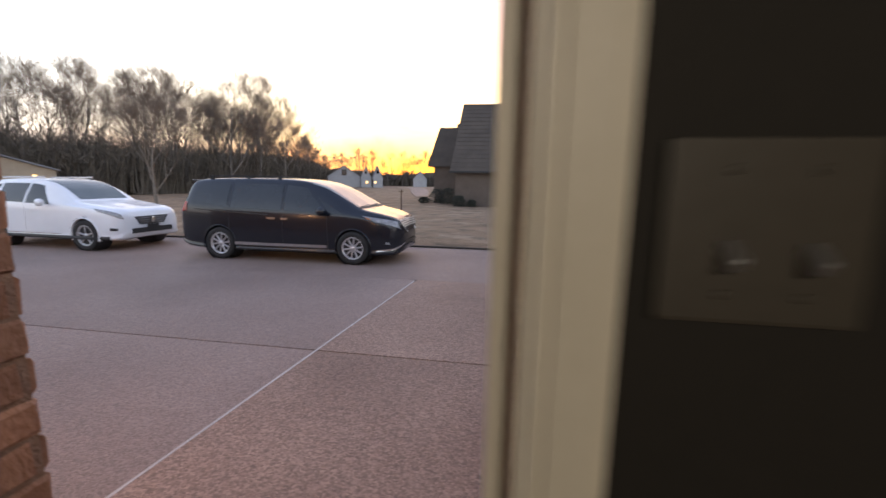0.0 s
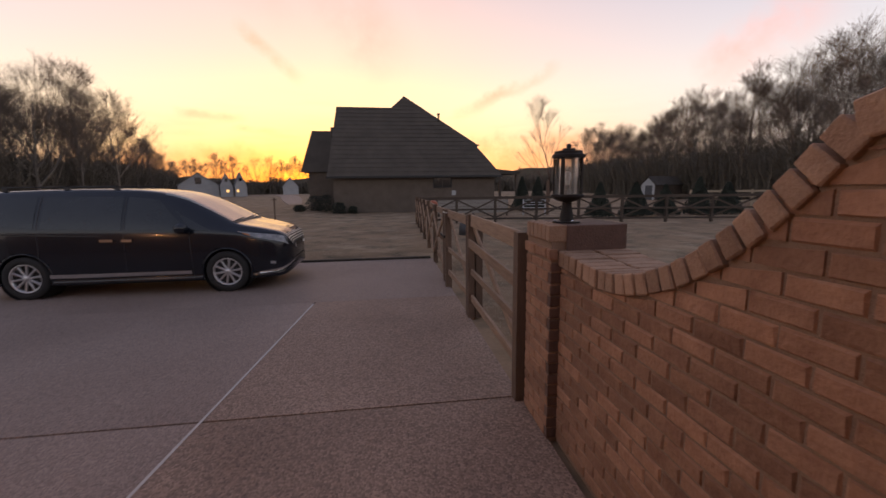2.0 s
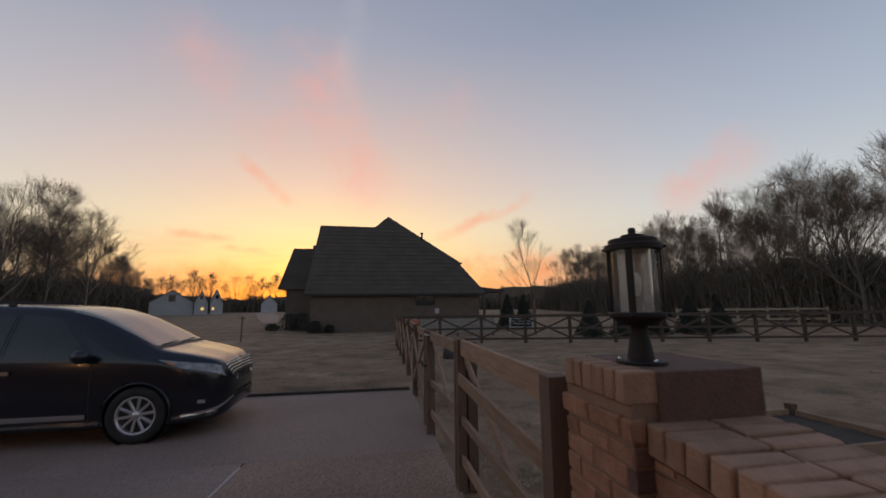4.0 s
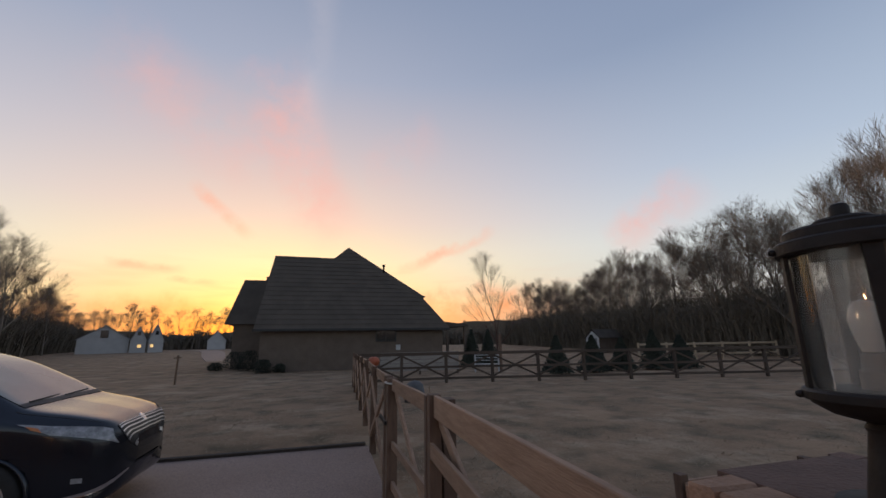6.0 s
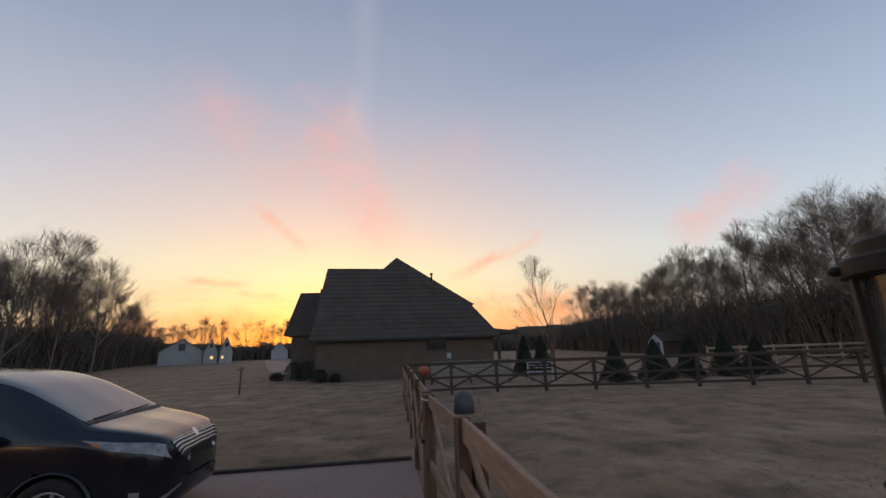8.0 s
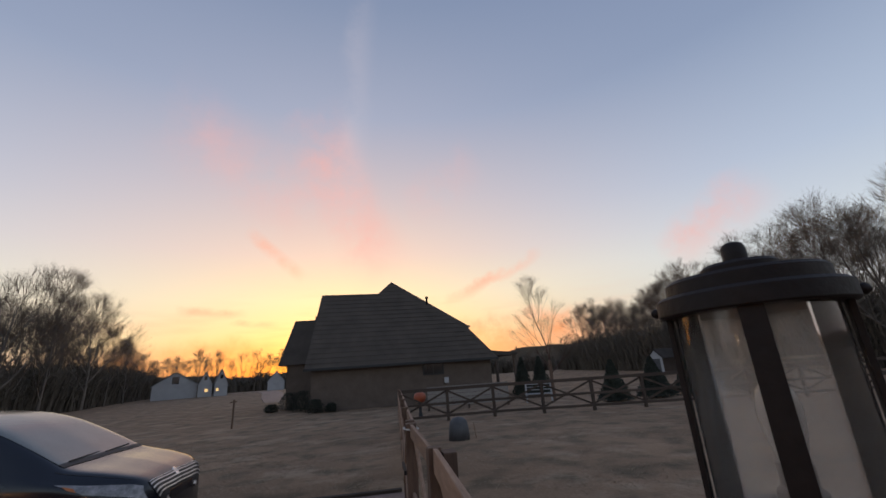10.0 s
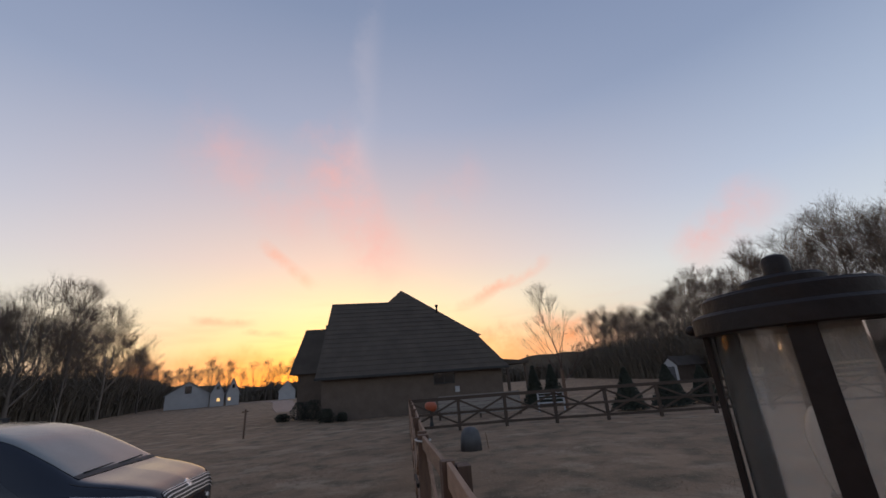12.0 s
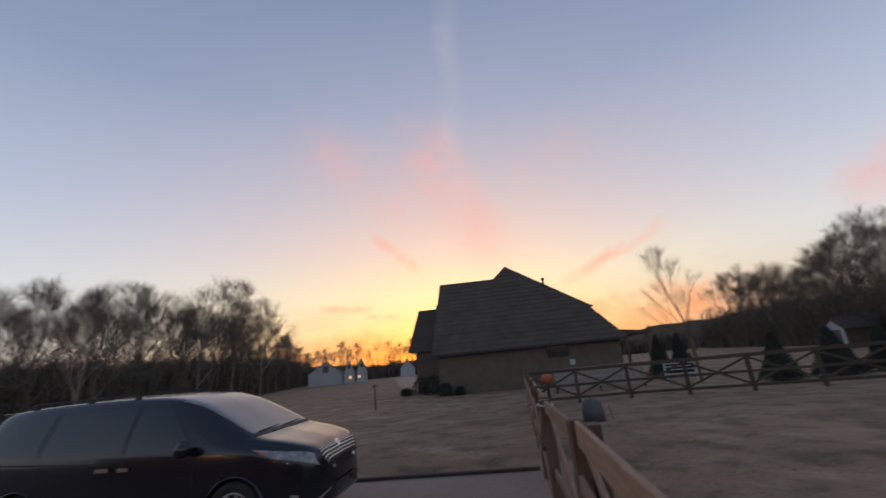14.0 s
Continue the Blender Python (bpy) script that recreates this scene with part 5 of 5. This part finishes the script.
def build_house():
    h = empty("house")
    tagged(h, "large brick house with a steep dark shingle roof", "house")
    gz = ground_z(0, 32) - 0.05
    part("wall", box((-3.7, 31.4, gz), (8.55, 44.0, 2.6)), M_HOUSEBRICK, h, "brown brick wall")
    part("wall", box((-6.3, 36.2, gz), (-3.72, 46.0, 3.1)), M_HOUSEBRICK, h, "brown brick wall")
    roof = [(-4.1, 31.0, 2.6), (9.0, 31.0, 2.6), (7.42, 32.62, 4.86), (7.66, 32.70, 5.0), (7.4, 32.78, 5.10), (1.86, 35.75, 9.29), (0.77, 34.97, 8.19), (-3.61, 35.0, 8.23)]
    part("roof", prism(roof, [(x, 77.0 - y, z) for x, y, z in roof]), M_ROOF, h, "steep dark shingle roof")
    part("fascia", box((-4.15, 30.93, 2.44), (9.05, 30.998, 2.6), 0.01), M_BLACKPLASTIC, h, "dark eave board")
    part("soffit", box((-4.1, 31.0, 2.52), (9.0, 31.4, 2.58)), M_BLACKPLASTIC, h)
    side = [(-6.9, 35.9, 3.1), (-3.8, 35.9, 3.1), (-3.8, 38.1, 7.05), (-4.55, 38.1, 7.05), (-4.55, 38.0, 6.72), (-6.15, 38.0, 6.72)]
    part("roof", prism(side, [(x, 84.0 - y, z) for x, y, z in side]), M_ROOF, h, "steep dark shingle roof")
    porch = [(8.2, 34.4, 3.35), (11.6, 34.4, 2.95), (11.6, 34.4, 2.78), (8.2, 34.4, 2.78)]
    part("porch_roof", prism(porch, [(x, 42.0, z) for x, y, z in porch]), M_ROOF, h, "low porch roof")
    for x in (9.9, 11.4):
        part("porch_post", box((x - 0.1, 34.6, gz), (x + 0.1, 34.8, 2.78), 0.01), M_HOUSEBRICK, h)
    win = part("window", box((3.8, 31.36, 1.75), (5.1, 31.399, 2.4)), M_CARGLASS, h, "dark window under the eave")
    for lo, hi in (((3.73, 31.33, 1.68), (5.17, 31.4, 1.75)), ((3.73, 31.33, 1.75), (3.8, 31.4, 2.4)), ((5.1, 31.33, 1.75), (5.17, 31.4, 2.4)), ((4.42, 31.345, 1.75), (4.48, 31.4, 2.4))):
        part("frame", box(lo, hi), M_BLACKPLASTIC, win)
    part("meter_box", box((5.16, 31.25, 1.1), (5.46, 31.4, 1.46), 0.01), M_WHITE, h, "pale grey meter box")
    pipe = part("flue", lathe([(0, 5.8), (0.07, 5.8), (0.07, 7.5), (0.12, 7.52), (0.12, 7.64), (0, 7.68)], 14, at=(4.57, 34.2, 0)), M_LAMPMETAL, h, "thin metal flue pipe", smooth=True)
    # shingle courses on the slope that faces the drive
    rise = Vector((0, 4.0, 5.63)).normalized()
    k = 0
    while True:
        d = 0.35 + 0.42 * k
        p = Vector((0, 31.0, 2.6)) + rise * d
        if p.z > 9.1:
            break
        if p.z < 5.0:
            xr = 9.0 - (p.z - 2.6) * 0.70
        else:
            xr = 7.4 - (p.z - 5.1) * 1.322 - 0.05
        xl = -4.1 + (p.z - 2.6) * 0.087 if p.z < 8.15 else 0.77 + (p.z - 8.15) * 1.0
        if xr - xl > 0.3:
            bm = beam((xl, p.y - 0.008, p.z + 0.006), (xr, p.y - 0.012, p.z + 0.006), 0.03, 0.006, 0)
            part("shingle_course", bm, M_ROOF, h)
        k += 1
    # planting bed along the foot
    rng = random.Random(5)
    for x, y, r, hh in ((-3.3, 30.7, 0.5, 0.8), (-2.3, 30.7, 0.35, 0.5), (-4.6, 33.5, 0.8, 1.3), (-5.8, 35.2, 0.8, 1.2), (-6.9, 34.6, 0.5, 0.5)):
        shrub(x, y, r, hh, "low dark shrub at the foot of the house", "house shrubs")


def leaf_cloud(name, points, size, mat, seed):
    rng = random.Random(seed)
    verts, faces = [], []
    for p in points:
        a, b = rng.uniform(0, 6.283), rng.uniform(-0.8, 0.8)
        u = Vector((math.cos(a), math.sin(a), b)).normalized() * size * rng.uniform(0.6, 1.3)
        v = u.orthogonal().normalized() * size * rng.uniform(0.3, 0.6)
        p = Vector(p)
        k = len(verts)
        verts += [p - u * 0.2 - v, p - u * 0.2 + v, p + u]
        faces.append((k, k + 1, k + 2))
    return mesh(name, verts, faces, mat)


def shrub(x, y, r, h, label, group):
    rng = random.Random(int(x * 100 + y * 7))
    ob = empty("shrub", (x, y, ground_z(x, y)))
    tagged(ob, label, "shrub", group)
    pts = []
    for _ in range(700):
        a, f = rng.uniform(0, 6.283), rng.random() ** 0.5
        z = rng.random()
        rr = r * f * math.sqrt(max(0.05, 1 - (z - 0.35) ** 2 * 2)) * (1 + 0.2 * math.sin(3 * a + x))
        pts.append((rr * math.cos(a), rr * math.sin(a), 0.05 + z * h))
    shared("foliage", leaf_cloud("foliage", pts, 0.09, M_CONIFER, 1), Matrix.Identity(4), ob)
    st = [(Vector((0, 0, -0.05)), Vector((0.2 * math.cos(k), 0.2 * math.sin(k), h * 0.6)), 0.02, 0.01) for k in range(5)]
    shared("stems", tubes("stems", st, 4, M_BARK), Matrix.Identity(4), ob)


def build_conifers():
    rng = random.Random(21)
    for x, y, h, r in ((12.2, 22.0, 1.85, 0.75), (14.4, 22.0, 1.85, 0.85), (16.4, 22.2, 1.7, 0.75), (18.4, 22.0, 2.1, 0.85), (20.3, 22.0, 1.8, 0.95), (10.65, 31.0, 2.5, 0.8), (11.95, 31.0, 2.5, 0.85)):
        ob = empty("evergreen", (x, y, ground_z(x, y)))
        tagged(ob, "small dark conical evergreen behind the field fence", "evergreen", "yard evergreens")
        pts = []
        for _ in range(2600):
            z = rng.random() ** 1.3
            a = rng.uniform(0, 6.283)
            rr = r * (1 - z) * (0.55 + 0.45 * rng.random() ** 0.4) * (1 + 0.12 * math.sin(5 * a + 9 * z)) + 0.03
            pts.append((rr * math.cos(a), rr * math.sin(a), 0.08 + z * h))
        shared("foliage", leaf_cloud("foliage", pts, 0.10, M_CONIFER, 2), Matrix.Identity(4), ob)
        part("inner_foliage", lathe([(0, 0.06), (r * 0.72, 0.12), (r * 0.5, h * 0.38), (r * 0.2, h * 0.78), (0, h * 0.9)], 14), M_CONIFER, ob)
        shared("trunk", tubes("trunk", [(Vector((0, 0, -0.1)), Vector((0, 0, h * 0.8)), 0.05, 0.015)], 6, M_BARK), Matrix.Identity(4), ob)


# ---- small buildings and things far off ----
M_ORANGE = material("orange_plastic", (0.30, 0.065, 0.025), (0.38, 0.09, 0.035), 5, 0.5)
M_GREYPLASTIC = material("grey_plastic", (0.055, 0.055, 0.058), (0.10, 0.10, 0.103), 6, 0.7, bump=0.2)
M_GREYROOF = material("grey_roof", (0.14, 0.14, 0.15), (0.22, 0.22, 0.23), 1.5, 0.9, bump=0.2, fine=20)


def gable_house(name, label, at, turn, w, d, eave, ridge, wall=None, windows=(), door=None, over=0.25, roof=None):
    ob = empty(name, (at[0], at[1], ground_z(*at)), turn)
    tagged(ob, label, name.split("_")[-1])
    wall = wall or M_WHITE
    front = [(-w / 2, -d / 2, -0.1), (w / 2, -d / 2, -0.1), (w / 2, -d / 2, eave), (0, -d / 2, ridge - 0.05), (-w / 2, -d / 2, eave)]
    part("wall", prism(front, [(x, d / 2, z) for x, y, z in front]), wall, ob)
    for sg in (-1, 1):
        sl = (ridge - eave) / (w / 2)
        q = [(0, -d / 2 - over, ridge + 0.02), (sg * (w / 2 + over), -d / 2 - over, eave - over * sl + 0.02), (sg * (w / 2 + over), -d / 2 - over, eave - over * sl + 0.14), (0, -d / 2 - over, ridge + 0.14)]
        part("roof", prism(q, [(x, d / 2 + over, z) for x, y, z in q]), roof or M_GREYROOF, ob)
    for x, z, ww, hh, mat in windows:
        wn = part("window", box((x - ww / 2, -d / 2 - 0.03, z), (x + ww / 2, -d / 2 - 0.004, z + hh)), mat, ob)
        part("frame", box((x - ww / 2 - 0.06, -d / 2 - 0.05, z - 0.08), (x + ww / 2 + 0.06, -d / 2 - 0.031, z)), M_WHITE, wn)
    if door:
        x, ww, hh = door
        part("door", box((x - ww / 2, -d / 2 - 0.03, 0), (x + ww / 2, -d / 2 - 0.004, hh), 0.005), M_GREYPLASTIC, ob)
    return ob


def build_far_things():
    gable_house("white_house", "white gabled house far across the lawn", (-38.4, 91), 22, 7.0, 9, 2.4, 4.7, windows=((0, 2.6, 1.1, 1.3, M_CARGLASS),))
    gable_house("white_house", "white house with steep gables and a lit porch window", (-33.0, 90.5), 22, 2.3, 6, 2.2, 4.6, windows=((0.2, 0.9, 0.5, 0.5, M_WARMWIN), (0.0, 3.0, 0.5, 0.7, M_CARGLASS)))
    gable_house("white_house", "white house with steep gables and a lit porch window", (-30.4, 91), 22, 2.2, 6, 2.2, 4.8, windows=((-0.6, 0.9, 0.4, 0.5, M_WARMWIN), (0.0, 3.1, 0.5, 0.7, M_CARGLASS)))
    gable_house("white_house", "small pale house far off under the trees", (-24, 108), 12, 3.6, 5, 2.0, 4.2)
    gable_house("tan_house", "pale tan house with an outside lamp by the woods", (-38.0, 25.0), 55, 6.0, 6, 2.3, 3.3, wall=M_TAN, windows=((1.8, 1.7, 0.25, 0.25, M_WARMWIN),))
    shed = gable_house("garden_shed", "narrow white-fronted garden shed with a dark side", (35.2, 48.4), -62, 1.7, 7.0, 1.85, 2.75, wall=M_HOUSEBRICK, door=(0.1, 0.9, 1.75), over=0.15, roof=M_ROOF)
    front = [(-0.83, -3.52, 0.0), (0.83, -3.52, 0.0), (0.83, -3.52, 1.83), (0, -3.52, 2.66), (-0.83, -3.52, 1.83)]
    part("gable_front", prism(front, [(x, -3.504, z) for x, y, z in front]), M_WHITE, shed, "white painted boarding")
    screen = empty("board_screen", (5.5, 25.0, ground_z(5.5, 25.0)), -2)
    tagged(screen, "low pale weathered plank screen beside the house", "screen")
    for x in (-2.15, 0.0, 2.15):
        part("post", box((x - 0.05, 0.022, -0.1), (x + 0.05, 0.12, 1.22), 0.005), M_FARWOOD, screen)
    for z in (0.22, 0.42, 0.62, 0.82, 1.02):
        part("plank", box((-2.2, -0.02, z), (2.2, 0.02, z + 0.18), 0.004), M_PALEWOOD, screen)
    pole = empty("yard_post", (10.3, 25.0, ground_z(10.3, 25.0)))
    tagged(pole, "dark wooden post standing in the yard", "post")
    part("shaft", box((-0.07, -0.07, -0.1), (0.07, 0.07, 2.1), 0.008), M_POST, pole)
    part("cap", lathe([(0, 2.1), (0.11, 2.1), (0.10, 2.13), (0, 2.2)], 4), M_POST, pole)
    bed = empty("raised_bed", (5.25, 5.75, ground_z(5, 6)), 1)
    tagged(bed, "weathered timber raised garden bed filled with bare soil", "garden bed")
    for sx in (-0.95, 0.95):
        for sy in (-0.65, 0.65):
            part("corner_post", box((sx - 0.05, sy - 0.05, -0.08), (sx + 0.05, sy + 0.05, 0.27), 0.006), M_POST, bed)
        part("plank", box((sx - 0.02, -0.59, -0.02), (sx + 0.02, 0.59, 0.20), 0.005), M_WOOD, bed)
    for sy in (-0.65, 0.65):
        part("plank", box((-0.89, sy - 0.02, -0.02), (0.89, sy + 0.02, 0.20), 0.005), M_WOOD, bed)
    bm = bmesh.new()
    bmesh.ops.create_grid(bm, x_segments=22, y_segments=16, size=1.0)
    for v in bm.verts:
        v.co = Vector((v.co.x * 0.92, v.co.y * 0.62, 0.13 + 0.035 * noise.noise(v.co * 4.0)))
    part("soil", bm, M_SOIL, bed, "dark bare soil", smooth=True)
    bench = empty("garden_bench", (9.55, 25.3, ground_z(9.55, 25.3)), -20)
    tagged(bench, "white painted garden bench behind the field fence", "bench")
    for z in (0.45, 0.65, 0.8, 0.95):
        part("slat", box((-0.75, -0.2 if z < 0.5 else 0.16, z - 0.04), (0.75, 0.2, z), 0.005), M_WHITE, bench)
    for x in (-0.68, 0.68):
        part("leg", box((x - 0.04, -0.2, -0.02), (x + 0.04, -0.12, 0.62), 0.005), M_WHITE, bench)
        part("leg", box((x - 0.04, 0.12, -0.02), (x + 0.04, 0.2, 0.96), 0.005), M_WHITE, bench)
    tub = empty("utility_pedestal", (3.05, 14.6, ground_z(3.05, 14.6)))
    tagged(tub, "grey domed utility pedestal on the lawn", "utility box")
    part("body", lathe([(0, -0.02), (0.30, -0.02), (0.28, 0.30), (0.24, 0.48), (0.14, 0.57), (0, 0.60)], 20), M_GREYPLASTIC, tub, smooth=True)
    part("stake", beam((0.5, 0.05, -0.05), (0.44, 0.05, 0.42), 0.025, 0.02), M_WOOD, tub)
    pot = empty("planter", (2.62, 21.9, ground_z(2.62, 21.9)))
    tagged(pot, "round orange plastic planter on a dark stand by the fence", "planter")
    part("bowl", lathe([(0, 0.66), (0.16, 0.66), (0.24, 0.74), (0.28, 0.88), (0.24, 1.02), (0.12, 1.09), (0, 1.09)], 18), M_ORANGE, pot, smooth=True)
    part("stand", lathe([(0, 0), (0.14, 0), (0.10, 0.05), (0.06, 0.3), (0.06, 0.6), (0.15, 0.66), (0, 0.66)], 12), M_BLACKPLASTIC, pot)
    sap = empty("stake", (-6.2, 24.6, ground_z(-6.2, 24.6)))
    tagged(sap, "thin wooden stake with a small crossbar in the lawn", "stake")
    part("pole", beam((0, 0, -0.1), (0.02, 0, 1.32), 0.07, 0.07), M_POST, sap)
    part("crossbar", beam((-0.16, 0, 1.2), (0.16, 0, 1.22), 0.03, 0.05), M_POST, sap)




def grass(name, x0, x1, y0, y1, count, seed):
    rng = np.random.RandomState(seed)
    verts, faces = [], []
    for i in range(count):
        x, y = rng.uniform(x0, x1), rng.uniform(y0, y1)
        if noise.noise((x * 0.7, y * 0.7, seed)) + rng.uniform(-0.4, 0.4) < -0.15:
            continue
        z = ground_z(x, y) - 0.005
        for _ in range(4):
            a, h = rng.rand() * 6.283, rng.uniform(0.01, 0.03)
            px, py = x + rng.normal(0, 0.03), y + rng.normal(0, 0.03)
            c, s = math.cos(a), math.sin(a)
            k = len(verts)
            verts += [(px - 0.008 * s, py + 0.008 * c, z), (px + 0.008 * s, py - 0.008 * c, z), (px + c * h * 2.2, py + s * h * 2.2, z + h)]
            faces.append((k, k + 1, k + 2))
    ob = new(name, mesh(name, verts, faces, M_STRAW))
    tagged(ob, "short straw-coloured dormant grass tufts", "grass", kind="stuff")


M_STRAW = material("straw_grass", (0.22, 0.158, 0.10), (0.36, 0.27, 0.18), 2.0, 0.95, bump=0.0, fine=9)
grass("grass", 1.45, 13.0, 2.0, 17.0, 16000, 1)
grass("grass", -8.0, 1.2, 10.15, 20.0, 9000, 2)
build_fences()
build_lantern()
build_van()
build_suv()
build_house()
build_far_drive()
build_far_things()
build_conifers()
build_glow_tree()
build_woods()
build_brush()
build_ridge()
build_start_building()
build_pillar()
build_garden_wall()
